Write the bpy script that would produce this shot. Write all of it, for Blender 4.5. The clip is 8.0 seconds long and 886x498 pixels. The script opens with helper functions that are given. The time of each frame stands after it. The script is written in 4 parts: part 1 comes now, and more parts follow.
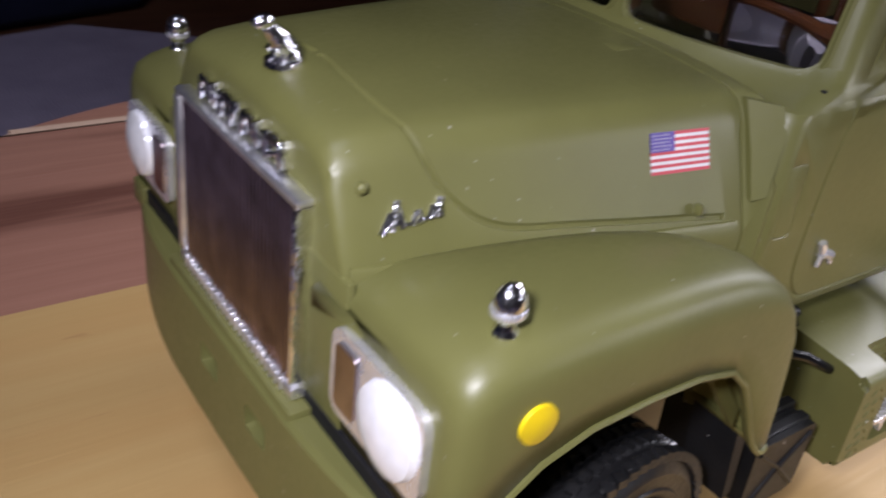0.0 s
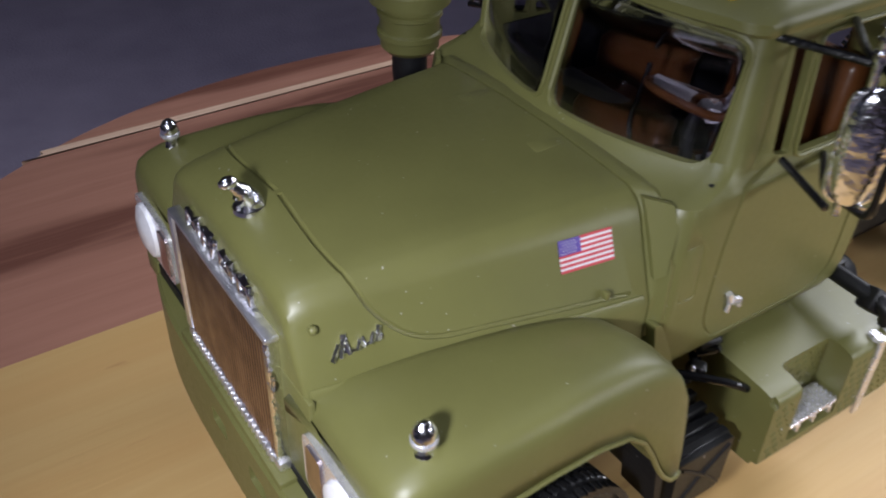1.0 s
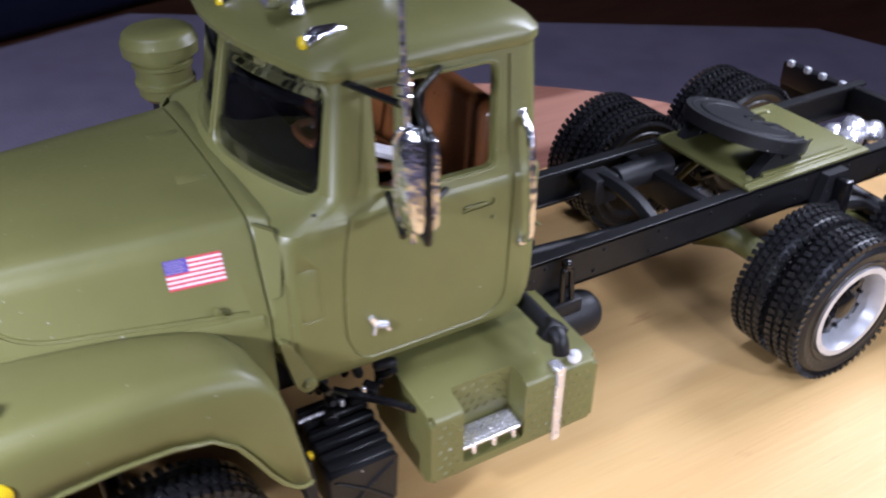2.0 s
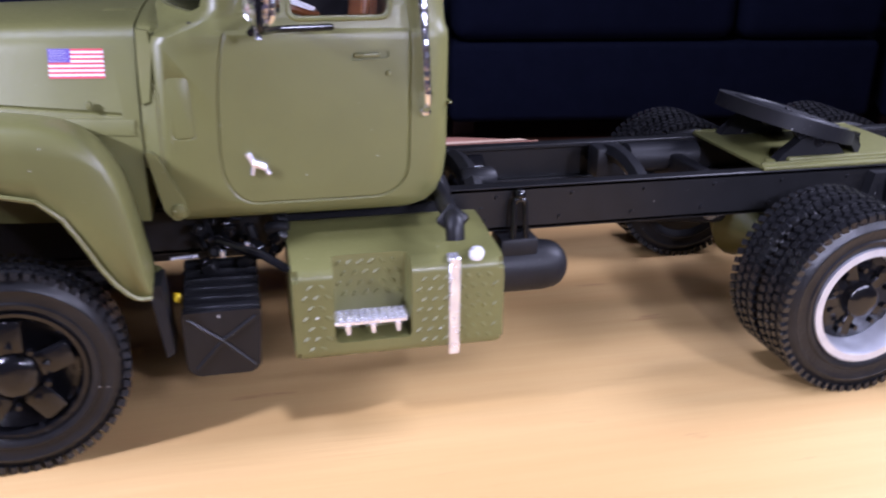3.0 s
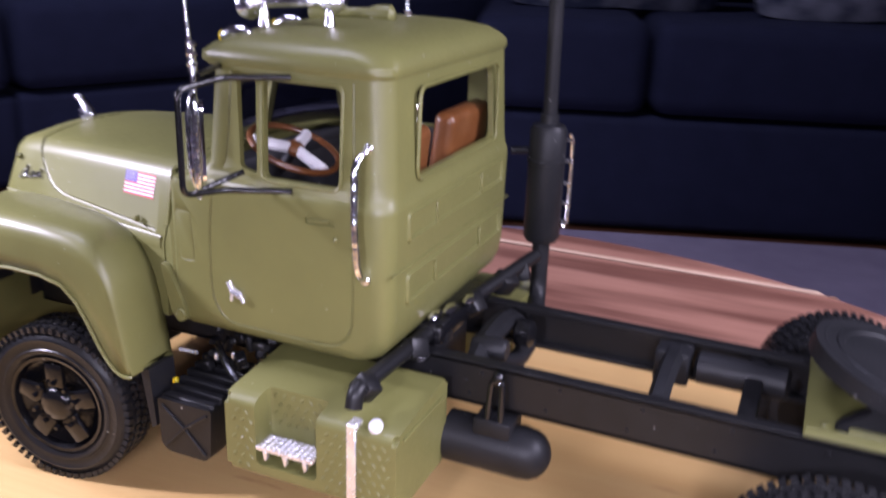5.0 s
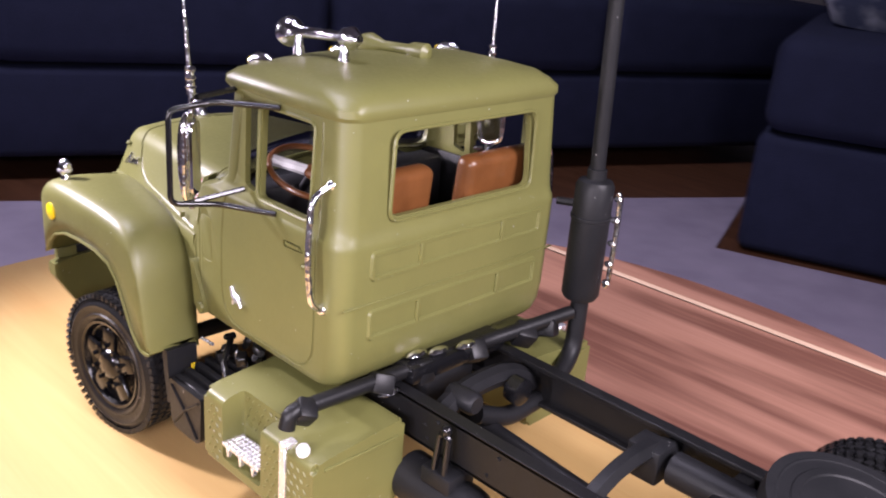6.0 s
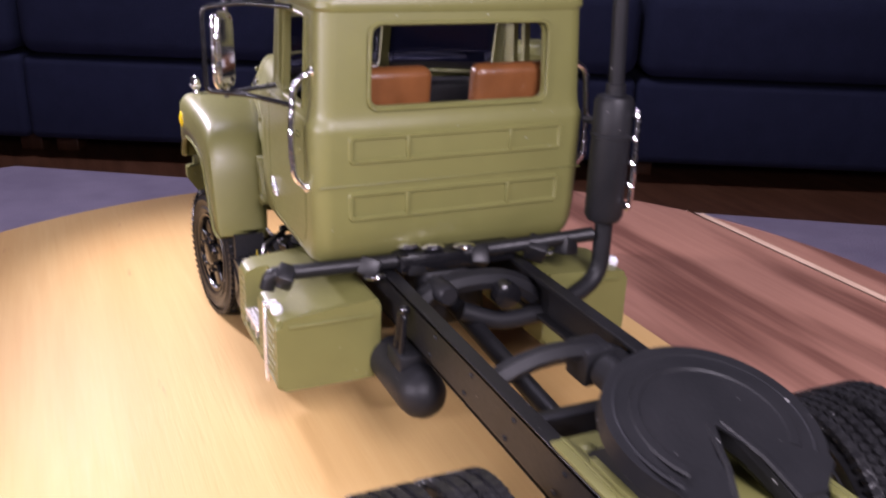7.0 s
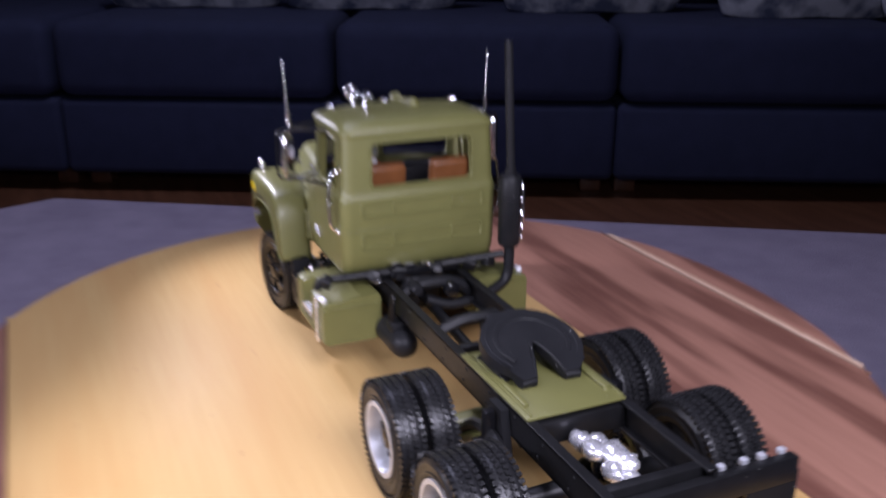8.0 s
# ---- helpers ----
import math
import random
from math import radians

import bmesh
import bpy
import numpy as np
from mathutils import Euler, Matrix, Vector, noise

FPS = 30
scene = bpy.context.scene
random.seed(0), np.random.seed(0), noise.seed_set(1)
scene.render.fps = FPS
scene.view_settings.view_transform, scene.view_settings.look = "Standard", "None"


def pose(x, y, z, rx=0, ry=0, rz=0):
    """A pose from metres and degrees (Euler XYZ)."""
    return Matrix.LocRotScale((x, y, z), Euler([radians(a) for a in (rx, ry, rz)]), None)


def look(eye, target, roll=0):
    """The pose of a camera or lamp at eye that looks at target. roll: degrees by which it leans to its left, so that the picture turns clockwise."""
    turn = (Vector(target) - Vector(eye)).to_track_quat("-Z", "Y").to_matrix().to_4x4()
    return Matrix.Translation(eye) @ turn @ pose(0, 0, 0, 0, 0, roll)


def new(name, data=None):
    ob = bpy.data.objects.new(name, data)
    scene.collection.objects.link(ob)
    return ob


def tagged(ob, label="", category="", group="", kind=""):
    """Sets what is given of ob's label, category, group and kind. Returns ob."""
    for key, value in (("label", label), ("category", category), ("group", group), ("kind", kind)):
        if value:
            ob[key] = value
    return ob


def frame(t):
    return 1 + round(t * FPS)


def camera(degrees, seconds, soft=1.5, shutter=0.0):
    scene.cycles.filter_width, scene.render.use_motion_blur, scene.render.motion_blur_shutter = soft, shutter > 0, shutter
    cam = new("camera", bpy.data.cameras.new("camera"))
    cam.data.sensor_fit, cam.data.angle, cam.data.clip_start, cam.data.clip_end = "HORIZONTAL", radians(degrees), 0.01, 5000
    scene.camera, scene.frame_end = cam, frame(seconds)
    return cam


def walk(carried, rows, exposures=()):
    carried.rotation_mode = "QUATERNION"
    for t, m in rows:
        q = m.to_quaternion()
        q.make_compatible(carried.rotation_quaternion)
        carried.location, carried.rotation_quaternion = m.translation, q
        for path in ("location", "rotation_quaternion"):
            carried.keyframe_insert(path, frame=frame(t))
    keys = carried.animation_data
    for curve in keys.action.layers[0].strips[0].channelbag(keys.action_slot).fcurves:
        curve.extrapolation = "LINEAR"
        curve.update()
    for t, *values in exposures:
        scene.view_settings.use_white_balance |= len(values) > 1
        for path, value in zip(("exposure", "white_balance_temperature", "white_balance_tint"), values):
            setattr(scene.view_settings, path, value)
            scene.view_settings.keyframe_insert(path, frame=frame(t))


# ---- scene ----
U = 0.04  # the model truck is 1:25; the rows below are in metres of the full-size truck
cam = camera(52.6, 8.0, soft=1.9, shutter=0.5)
PATH = [
    (0, (-1.798, -2.591, 3.076), (-0.735, -1.210, 2.095), 7.1),
    (0.5, (-1.525, -2.439, 3.512), (-0.458, -1.171, 2.392), 6.8),
    (1, (-1.591, -2.852, 4.120), (-0.676, -1.535, 2.925), 1.9),
    (1.5, (-0.994, -3.453, 4.296), (-0.082, -2.117, 3.120), -0.1),
    (1.7, (-0.651, -3.720, 4.330), (0.262, -2.372, 3.169), 0.6),
    (2.8, (1.041, -5.372, 3.095), (1.510, -3.587, 2.323), -0.8),
    (3, (1.320, -5.407, 2.695), (1.738, -3.590, 1.971), 0.5),
    (3.5, (2.421, -5.171, 2.832), (2.569, -3.325, 2.076), 0.8),
    (4, (2.648, -5.219, 2.853), (2.691, -3.363, 2.109), 1.6),
    (4.5, (3.275, -5.255, 3.000), (3.065, -3.399, 2.282), 1.6),
    (5, (4.375, -4.953, 3.498), (3.643, -3.217, 2.826), 2.1),
    (5.2, (4.830, -4.684, 3.643), (3.923, -3.030, 2.979), 2.7),
    (6.3, (6.208, -3.488, 3.856), (4.784, -2.270, 3.158), 4.3),
    (6.5, (6.584, -3.173, 3.637), (5.034, -2.102, 2.966), 3.6),
    (7, (7.467, -2.399, 3.340), (5.765, -1.624, 2.632), 2.0),
    (7.5, (8.272, -2.286, 3.006), (6.580, -1.504, 2.279), 1.3),
    (8, (11.424, -3.731, 4.928), (9.702, -2.971, 4.250), 0.3),
]
walk(cam, [(t, look(Vector(eye) * U, Vector(target) * U, roll)) for t, eye, target, roll in PATH],
     [(0, -0.92, 6350, 10), (0.5, -0.75, 6450, 6), (1.0, -0.92, 6250, 4), (1.5, -0.55, 5950, 5), (2.8, -0.1, 5400, 23), (3.5, -0.12, 5500, 25), (4.5, -0.1, 5600, 26), (5.2, 0.08, 6100, 25), (6.3, 0.36, 6700, 20), (7, 0.0, 6500, 26), (7.5, -0.05, 6350, 27), (8, -0.52, 5950, 19)])

# ---- light ----
world = bpy.data.worlds.new("world")
scene.world = world
world.use_nodes = True
world.node_tree.nodes["Background"].inputs[0].default_value = (0.55, 0.6, 0.9, 1)
world.node_tree.nodes["Background"].inputs[1].default_value = 0.028


def torch_stand_in(x, y, z, aim, watts, cone, size=0.008, blend=1.0):
    """One fixed lamp in place of the phone light that moves beside the lens: a wide soft beam."""
    lamp = bpy.data.lights.new("torch_stand_in", "SPOT")
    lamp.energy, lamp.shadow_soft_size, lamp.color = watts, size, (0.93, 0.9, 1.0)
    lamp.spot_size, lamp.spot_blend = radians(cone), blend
    new("torch_stand_in", lamp).matrix_world = look(Vector((x, y, z)) * 0.001, Vector(aim) * 0.001)


torch_stand_in(-104, -104, 152, (-20, -28, 50), 2.8, 88)
torch_stand_in(122, -250, 124, (140, -60, 24), 1.5, 92)
torch_stand_in(210, -235, 150, (165, -50, 25), 1.5, 94)
# these two are added off the lens's way, to fill the rear and right
torch_stand_in(335, -215, 170, (60, 0, 70), 1.2, 110, 0.03)
torch_stand_in(500, -20, 330, (40, 60, 10), 16.0, 118, 0.11, 0.6)

# ---- materials ----


def material(name, color, rough=0.5, metal=0.0, second=None, scale=60.0, bump=0.0, bump_scale=400.0, coat=0.0, grain=None, spread=0.5, specular=0.5, dust=0.0):
    """A surface with colour that varies at two scales, uneven gloss and fine relief. Scales are per metre."""
    m = bpy.data.materials.new(name)
    m.use_nodes = True
    nodes, links = m.node_tree.nodes, m.node_tree.links
    shader = nodes["Principled BSDF"]
    shader.inputs["Metallic"].default_value = metal
    shader.inputs["Coat Weight"].default_value = coat
    shader.inputs["Specular IOR Level"].default_value = specular
    shader.inputs["Coat Roughness"].default_value = 0.15
    place = nodes.new("ShaderNodeTexCoord")
    mapping = nodes.new("ShaderNodeMapping")
    mapping.inputs["Scale"].default_value = grain or (1, 1, 1)
    links.new(place.outputs["Object"], mapping.inputs["Vector"])
    large, fine = nodes.new("ShaderNodeTexNoise"), nodes.new("ShaderNodeTexNoise")
    large.inputs["Scale"].default_value, fine.inputs["Scale"].default_value = scale, bump_scale
    large.inputs["Detail"].default_value, fine.inputs["Detail"].default_value = 5, 3
    links.new(mapping.outputs["Vector"], large.inputs["Vector"])
    links.new(mapping.outputs["Vector"], fine.inputs["Vector"])
    mix = nodes.new("ShaderNodeMix")
    mix.data_type = "RGBA"
    mix.inputs["A"].default_value = (*color, 1)
    mix.inputs["B"].default_value = (*(second or [c * 0.82 for c in color]), 1)
    ramp = nodes.new("ShaderNodeMapRange")
    ramp.inputs["From Min"].default_value, ramp.inputs["From Max"].default_value = 0.5 - spread * 0.4, 0.5 + spread * 0.4
    links.new(large.outputs["Fac"], ramp.inputs["Value"])
    links.new(ramp.outputs["Result"], mix.inputs["Factor"])
    links.new(mix.outputs["Result"], shader.inputs["Base Color"])
    if dust:
        speck, some, over = nodes.new("ShaderNodeTexNoise"), nodes.new("ShaderNodeMapRange"), nodes.new("ShaderNodeMix")
        speck.inputs["Scale"].default_value, speck.inputs["Detail"].default_value = dust, 1
        links.new(place.outputs["Object"], speck.inputs["Vector"])
        some.inputs["From Min"].default_value, some.inputs["From Max"].default_value, some.inputs["To Max"].default_value = 0.785, 0.82, 0.7
        links.new(speck.outputs["Fac"], some.inputs["Value"])
        over.data_type = "RGBA"
        links.new(some.outputs["Result"], over.inputs["Factor"])
        links.new(mix.outputs["Result"], over.inputs["A"])
        over.inputs["B"].default_value = (0.5, 0.49, 0.48, 1)
        links.new(over.outputs["Result"], shader.inputs["Base Color"])
    gloss = nodes.new("ShaderNodeMapRange")
    gloss.inputs["To Min"].default_value, gloss.inputs["To Max"].default_value = rough * 0.8, min(1.0, rough * 1.2)
    links.new(fine.outputs["Fac"], gloss.inputs["Value"])
    links.new(gloss.outputs["Result"], shader.inputs["Roughness"])
    if bump:
        relief = nodes.new("ShaderNodeBump")
        relief.inputs["Strength"].default_value, relief.inputs["Distance"].default_value = 0.6, bump
        links.new(fine.outputs["Fac"], relief.inputs["Height"])
        links.new(relief.outputs["Normal"], shader.inputs["Normal"])
    return m


OLIVE = material("olive_paint", (0.134, 0.132, 0.042), 0.41, second=(0.121, 0.119, 0.038), scale=90, bump=0.00003, bump_scale=900, dust=1100)
BLACK = material("black_plastic", (0.006, 0.006, 0.0065), 0.42, second=(0.009, 0.009, 0.01), scale=150, bump=0.00006, bump_scale=900, specular=0.3, dust=800)
GLOSS_BLACK = material("gloss_black", (0.006, 0.006, 0.007), 0.2, scale=150, bump=0.0003, bump_scale=500, specular=0.5, dust=800)
MATT_BLACK = material("matt_black", (0.008, 0.0083, 0.0095), 0.48, second=(0.012, 0.012, 0.0135), scale=120, bump=0.00008, bump_scale=1200, specular=0.24, dust=800)
CHROME = material("bright_chrome", (0.95, 0.95, 0.98), 0.16, 1.0, second=(0.82, 0.82, 0.88), scale=500, bump=0.0008, bump_scale=420)
# part matt white, which puts the flash's glare into chrome parts' colour
PALE_METAL = material("pale_metal", (0.92, 0.91, 0.94), 0.26, 0.75, second=(0.72, 0.72, 0.78), scale=250, bump=0.0002, bump_scale=700, spread=0.3)
MIRROR = material("mirror_chrome", (0.9, 0.9, 0.94), 0.08, 1.0, second=(0.8, 0.8, 0.85), scale=150)
# chrome kept rougher and slightly matt white, for the flash's glare on the frame
FOIL = material("frame_chrome_foil", (0.95, 0.94, 0.97), 0.3, 0.92, second=(0.75, 0.75, 0.8), scale=260, bump=0.0003, bump_scale=500, spread=0.3)
# chrome with the reflected wood's pinkish brown put into its colour
GRILLE = material("grille_chrome", (0.5, 0.42, 0.43), 0.22, 1.0, second=(0.3, 0.245, 0.25), scale=200)
SILVER = material("silver_paint", (0.62, 0.63, 0.67), 0.36, 0.5, second=(0.52, 0.53, 0.57), scale=300, bump=0.0001, bump_scale=900)
RUBBER = material("tyre_rubber", (0.008, 0.008, 0.009), 0.34, second=(0.014, 0.014, 0.015), scale=200, bump=0.0002, bump_scale=900, specular=0.3, dust=800)
TREAD = material("tread_rubber", (0.009, 0.009, 0.01), 0.24, second=(0.02, 0.02, 0.021), scale=400, bump=0.0003, bump_scale=900, specular=0.42, dust=900)
SEAT = material("brown_vinyl", (0.15, 0.055, 0.017), 0.3, second=(0.11, 0.04, 0.012), scale=150, bump=0.0001, bump_scale=700)
WHITE = material("white_paint", (0.75, 0.73, 0.74), 0.4, scale=200)
RED = material("red_ink", (0.55, 0.06, 0.08), 0.45, scale=200)
BLUE = material("blue_ink", (0.1, 0.065, 0.3), 0.45, scale=200)
YELLOW = material("yellow_lens", (0.75, 0.55, 0.01), 0.3, scale=200)
# opaque white: the flash's glare on lamp and cap is put into the colour
GLARE_WHITE = material("glare_white", (0.86, 0.86, 0.9), 0.12, 0.1, scale=300)
SOFA_CLOTH = material("navy_cloth", (0.0085, 0.0125, 0.041), 0.9, second=(0.013, 0.0175, 0.052), scale=25, bump=0.002, bump_scale=500)
PILLOW_CLOTH = material("pillow_cloth", (0.6, 0.62, 0.7), 0.9, second=(0.1, 0.12, 0.2), scale=14, bump=0.002, bump_scale=300, spread=0.25)
RUG = material("grey_rug", (0.46, 0.4, 0.51), 0.95, second=(0.37, 0.32, 0.42), scale=12, bump=0.003, bump_scale=250)
FLOOR_WOOD = material("floor_wood", (0.16, 0.07, 0.035), 0.4, second=(0.09, 0.035, 0.016), scale=6, grain=(1, 9, 1), bump=0.0005, bump_scale=60)
WALL_PAINT = material("wall_paint", (0.5, 0.47, 0.48), 0.8, scale=4)


def wood(name, light, dark, fleck, broad, streak=0.6, depth=1.0, band=(0.42, 0.66)):
    """Planed wood with its grain along x: fine fibres, broad bands, short dark flecks."""
    m = material(name, light, 0.5, second=dark, scale=45, grain=(0.35, 6, 6), bump=0.00012, bump_scale=140, spread=streak, specular=0.35)
    nodes, links = m.node_tree.nodes, m.node_tree.links
    shader, place = nodes["Principled BSDF"], nodes.new("ShaderNodeTexCoord")
    base = shader.inputs["Base Color"].links[0].from_socket
    for size, stretch, low, high, tone, amount in ((14, (0.25, 2.4, 2.4), *band, broad, 0.85), (170, (0.12, 3, 3), 0.5, 0.75, dark, 0.6), (26, (1.2, 6, 6), 0.69, 0.76, fleck, 0.7)):
        mapping, noise, ramp, mix = (nodes.new(k) for k in ("ShaderNodeMapping", "ShaderNodeTexNoise", "ShaderNodeMapRange", "ShaderNodeMix"))
        mapping.inputs["Scale"].default_value = stretch
        mapping.inputs["Location"].default_value = (size * 0.01, 0.3, 0)
        links.new(place.outputs["Object"], mapping.inputs["Vector"])
        links.new(mapping.outputs["Vector"], noise.inputs["Vector"])
        noise.inputs["Scale"].default_value, noise.inputs["Detail"].default_value = size, 4
        ramp.inputs["From Min"].default_value, ramp.inputs["From Max"].default_value, ramp.inputs["To Max"].default_value = low, high, amount * depth
        links.new(noise.outputs["Fac"], ramp.inputs["Value"])
        mix.data_type = "RGBA"
        links.new(ramp.outputs["Result"], mix.inputs["Factor"])
        links.new(base, mix.inputs["A"])
        mix.inputs["B"].default_value = (*tone, 1)
        base = mix.outputs["Result"]
    links.new(base, shader.inputs["Base Color"])
    return m


BIRCH = wood("pale_wood", (0.55, 0.37, 0.155), (0.49, 0.315, 0.12), (0.3, 0.15, 0.06), (0.48, 0.28, 0.1), 1.0, 0.85)
CHERRY = wood("red_wood", (0.385, 0.195, 0.135), (0.285, 0.135, 0.092), (0.14, 0.06, 0.042), (0.115, 0.043, 0.029), 1.0, 1.0, (0.46, 0.58))
SAPWOOD = wood("sapwood", (0.72, 0.52, 0.38), (0.5, 0.33, 0.22), (0.35, 0.2, 0.12), (0.55, 0.38, 0.27))
TABLE_WOOD = material("table_wood", (0.12, 0.05, 0.025), 0.4, second=(0.07, 0.03, 0.015), scale=12, grain=(1, 8, 1))

# glow of the fill disc added under the ceiling
GLOW = bpy.data.materials.new("fill_glow")
GLOW.use_nodes = True
GLOW.node_tree.nodes["Principled BSDF"].inputs["Emission Color"].default_value = (0.8, 0.8, 1.0, 1)
GLOW.node_tree.nodes["Principled BSDF"].inputs["Emission Strength"].default_value = 24.0
# pane colour darkened so that the cab behind it looks shaded
GLASS = bpy.data.materials.new("dimmed_plastic")
GLASS.use_nodes = True
GLASS.node_tree.nodes["Principled BSDF"].inputs["Transmission Weight"].default_value = 1.0
GLASS.node_tree.nodes["Principled BSDF"].inputs["Roughness"].default_value = 0.02
GLASS.node_tree.nodes["Principled BSDF"].inputs["IOR"].default_value = 1.3
GLASS.node_tree.nodes["Principled BSDF"].inputs["Base Color"].default_value = (0.31, 0.3, 0.35, 1)

# ---- mesh tools; all lengths in millimetres ----
MM = 0.001


def thing(name, label, category, kind="", group=""):
    return tagged(new(name), label, category, group, kind)


def finish(name, mesh, mat, parent, label, smooth):
    mesh.name = name
    mesh.materials.append(mat)
    if smooth:
        mesh.polygons.foreach_set("use_smooth", [True] * len(mesh.polygons))
        mesh.set_sharp_from_angle(angle=radians(smooth))
    ob = new(name, mesh)
    ob.parent = parent
    if label:
        tagged(ob, label)
    return ob


def part(name, bm, mat, parent=None, label="", smooth=38):
    """One mesh object from a bmesh in millimetres."""
    bmesh.ops.recalc_face_normals(bm, faces=bm.faces)
    bmesh.ops.scale(bm, vec=(MM, MM, MM), verts=bm.verts)
    mesh = bpy.data.meshes.new(name)
    bm.to_mesh(mesh)
    bm.free()
    return finish(name, mesh, mat, parent, label, smooth)


def box(x0, x1, y0, y1, z0, z1, bevel=0.0, seg=2, bm=None):
    bm = bm or bmesh.new()
    made = bmesh.ops.create_cube(bm, size=1, matrix=Matrix.Translation(((x0 + x1) / 2, (y0 + y1) / 2, (z0 + z1) / 2)) @ Matrix.Diagonal((x1 - x0, y1 - y0, z1 - z0, 1)))
    if bevel:
        edges = list({e for v in made["verts"] for e in v.link_edges})
        bmesh.ops.bevel(bm, geom=edges, offset=bevel, segments=seg, affect="EDGES", profile=0.5, clamp_overlap=True)
    return bm


def loft(sections, bm=None, closed=True, caps=True):
    """A skin over sections of equally many points."""
    bm = bm or bmesh.new()
    rings = [[bm.verts.new(p) for p in s] for s in sections]
    n = len(rings[0])
    for a, b in zip(rings, rings[1:]):
        for i in range(n if closed else n - 1):
            j = (i + 1) % n
            bm.faces.new((a[i], a[j], b[j], b[i]))
    if caps:
        bm.faces.new(rings[0])
        bm.faces.new(rings[-1][::-1])
    return bm


def rod(points, r, n=12, bm=None, caps=True):
    """A round bar along a line of points; r: one radius, or one for each point."""
    points = [Vector(p) for p in points]
    radii = r if isinstance(r, (list, tuple)) else [r] * len(points)
    rings, side = [], None
    for i, p in enumerate(points):
        way = (points[min(i + 1, len(points) - 1)] - points[max(i - 1, 0)]).normalized()
        if side is None:
            side = way.cross((0, 0, 1) if abs(way.z) < 0.9 else (1, 0, 0)).normalized()
        side = (side - way * side.dot(way)).normalized()
        up = way.cross(side)
        rings.append([p + radii[i] * (math.cos(a) * side + math.sin(a) * up) for a in (math.tau * k / n for k in range(n))])
    return loft(rings, bm, True, caps)


def bent(points, radius=3.0, steps=5):
    """The same line of points with rounded corners."""
    points, out = [Vector(p) for p in points], []
    for i, p in enumerate(points):
        if i in (0, len(points) - 1):
            out.append(p)
            continue
        a, b = points[i - 1] - p, points[i + 1] - p
        r = min(radius, a.length * 0.49, b.length * 0.49)
        a, b = p + a.normalized() * r, p + b.normalized() * r
        out += [a.lerp(p, k / steps).lerp(p.lerp(b, k / steps), k / steps) for k in range(steps + 1)]
    return out


def turned(profile, centre, axis="y", n=40, bm=None, caps=True):
    """A body of revolution from (along, radius) pairs."""
    c, rings = Vector(centre), []
    for along, r in profile:
        ring = []
        for k in range(n):
            u, v = r * math.cos(math.tau * k / n), r * math.sin(math.tau * k / n)
            ring.append(c + Vector({"x": (along, u, v), "y": (u, along, v), "z": (u, v, along)}[axis]))
        rings.append(ring)
    return loft(rings, bm, True, caps)


def ball(c, r, bm=None, n=16, stretch=(1, 1, 1)):
    bm = bm or bmesh.new()
    bmesh.ops.create_uvsphere(bm, u_segments=n, v_segments=n // 2, radius=r, matrix=Matrix.Translation(c) @ Matrix.Diagonal((*stretch, 1)))
    return bm


def rounded(points, r, steps=4):
    """A flat outline with rounded corners."""
    n, out = len(points), []
    for i in range(n):
        p, a, b = Vector(points[i]), Vector(points[i - 1]), Vector(points[(i + 1) % n])
        k = min(r, (a - p).length * 0.45, (b - p).length * 0.45)
        a, b = p + (a - p).normalized() * k, p + (b - p).normalized() * k
        out += [a.lerp(p, s / steps).lerp(p.lerp(b, s / steps), s / steps) for s in range(steps + 1)]
    return out


def slab(outline, axis, a, b, bm=None):
    """An outline (two coordinates, in the order of the axes left) pushed from a to b along an axis."""
    put = {"x": lambda p, t: (t, p[0], p[1]), "y": lambda p, t: (p[0], t, p[1]), "z": lambda p, t: (p[0], p[1], t)}[axis]
    return loft([[put(p, a) for p in outline], [put(p, b) for p in outline]], bm)


def carved(body, cutters):
    """The mesh of a body with other closed bodies cut out of it."""
    def object_of(bm):
        bmesh.ops.recalc_face_normals(bm, faces=bm.faces)
        mesh = bpy.data.meshes.new("carving")
        bm.to_mesh(mesh)
        bm.free()
        return new("carving", mesh)

    base, tools = object_of(body), [object_of(c) for c in cutters]
    for tool in tools:
        cut = base.modifiers.new("cut", "BOOLEAN")
        cut.operation, cut.object, cut.solver = "DIFFERENCE", tool, "EXACT"
    mesh = bpy.data.meshes.new_from_object(base.evaluated_get(bpy.context.evaluated_depsgraph_get()))
    for ob in (base, *tools):
        bpy.data.objects.remove(ob, do_unlink=True)
    mesh.transform(Matrix.Scale(MM, 4))
    mesh.materials.clear()
    return mesh


SIDES = (-1, 1)

# ---- the room ----
BOARD = (76.0, 0.0, 213.5)  # centre and radius of the round board


def wall_box(name, x0, x1, y0, y1, z0, z1, mat, label):
    tagged(part(name, box(x0, x1, y0, y1, z0, z1), mat, None, label, 0), label, name.split("_")[0], kind="structure")


wall_box("floor", -4000, 4000, -4000, 4000, -420, -392, FLOOR_WOOD, "dark brown wooden floor in shadow")
wall_box("ceiling", -4000, 4000, -4000, 4000, 2010, 2040, WALL_PAINT, "plain painted ceiling")
wall_box("wall_north", -4000, 4000, 4000, 4100, -420, 2040, WALL_PAINT, "plain painted wall")
wall_box("wall_south", -4000, 4000, -4100, -4000, -420, 2040, WALL_PAINT, "plain painted wall")
wall_box("wall_east", 4000, 4100, -4000, 4000, -420, 2040, WALL_PAINT, "plain painted wall")
wall_box("wall_west", -4100, -4000, -4000, 4000, -420, 2040, WALL_PAINT, "plain painted wall")

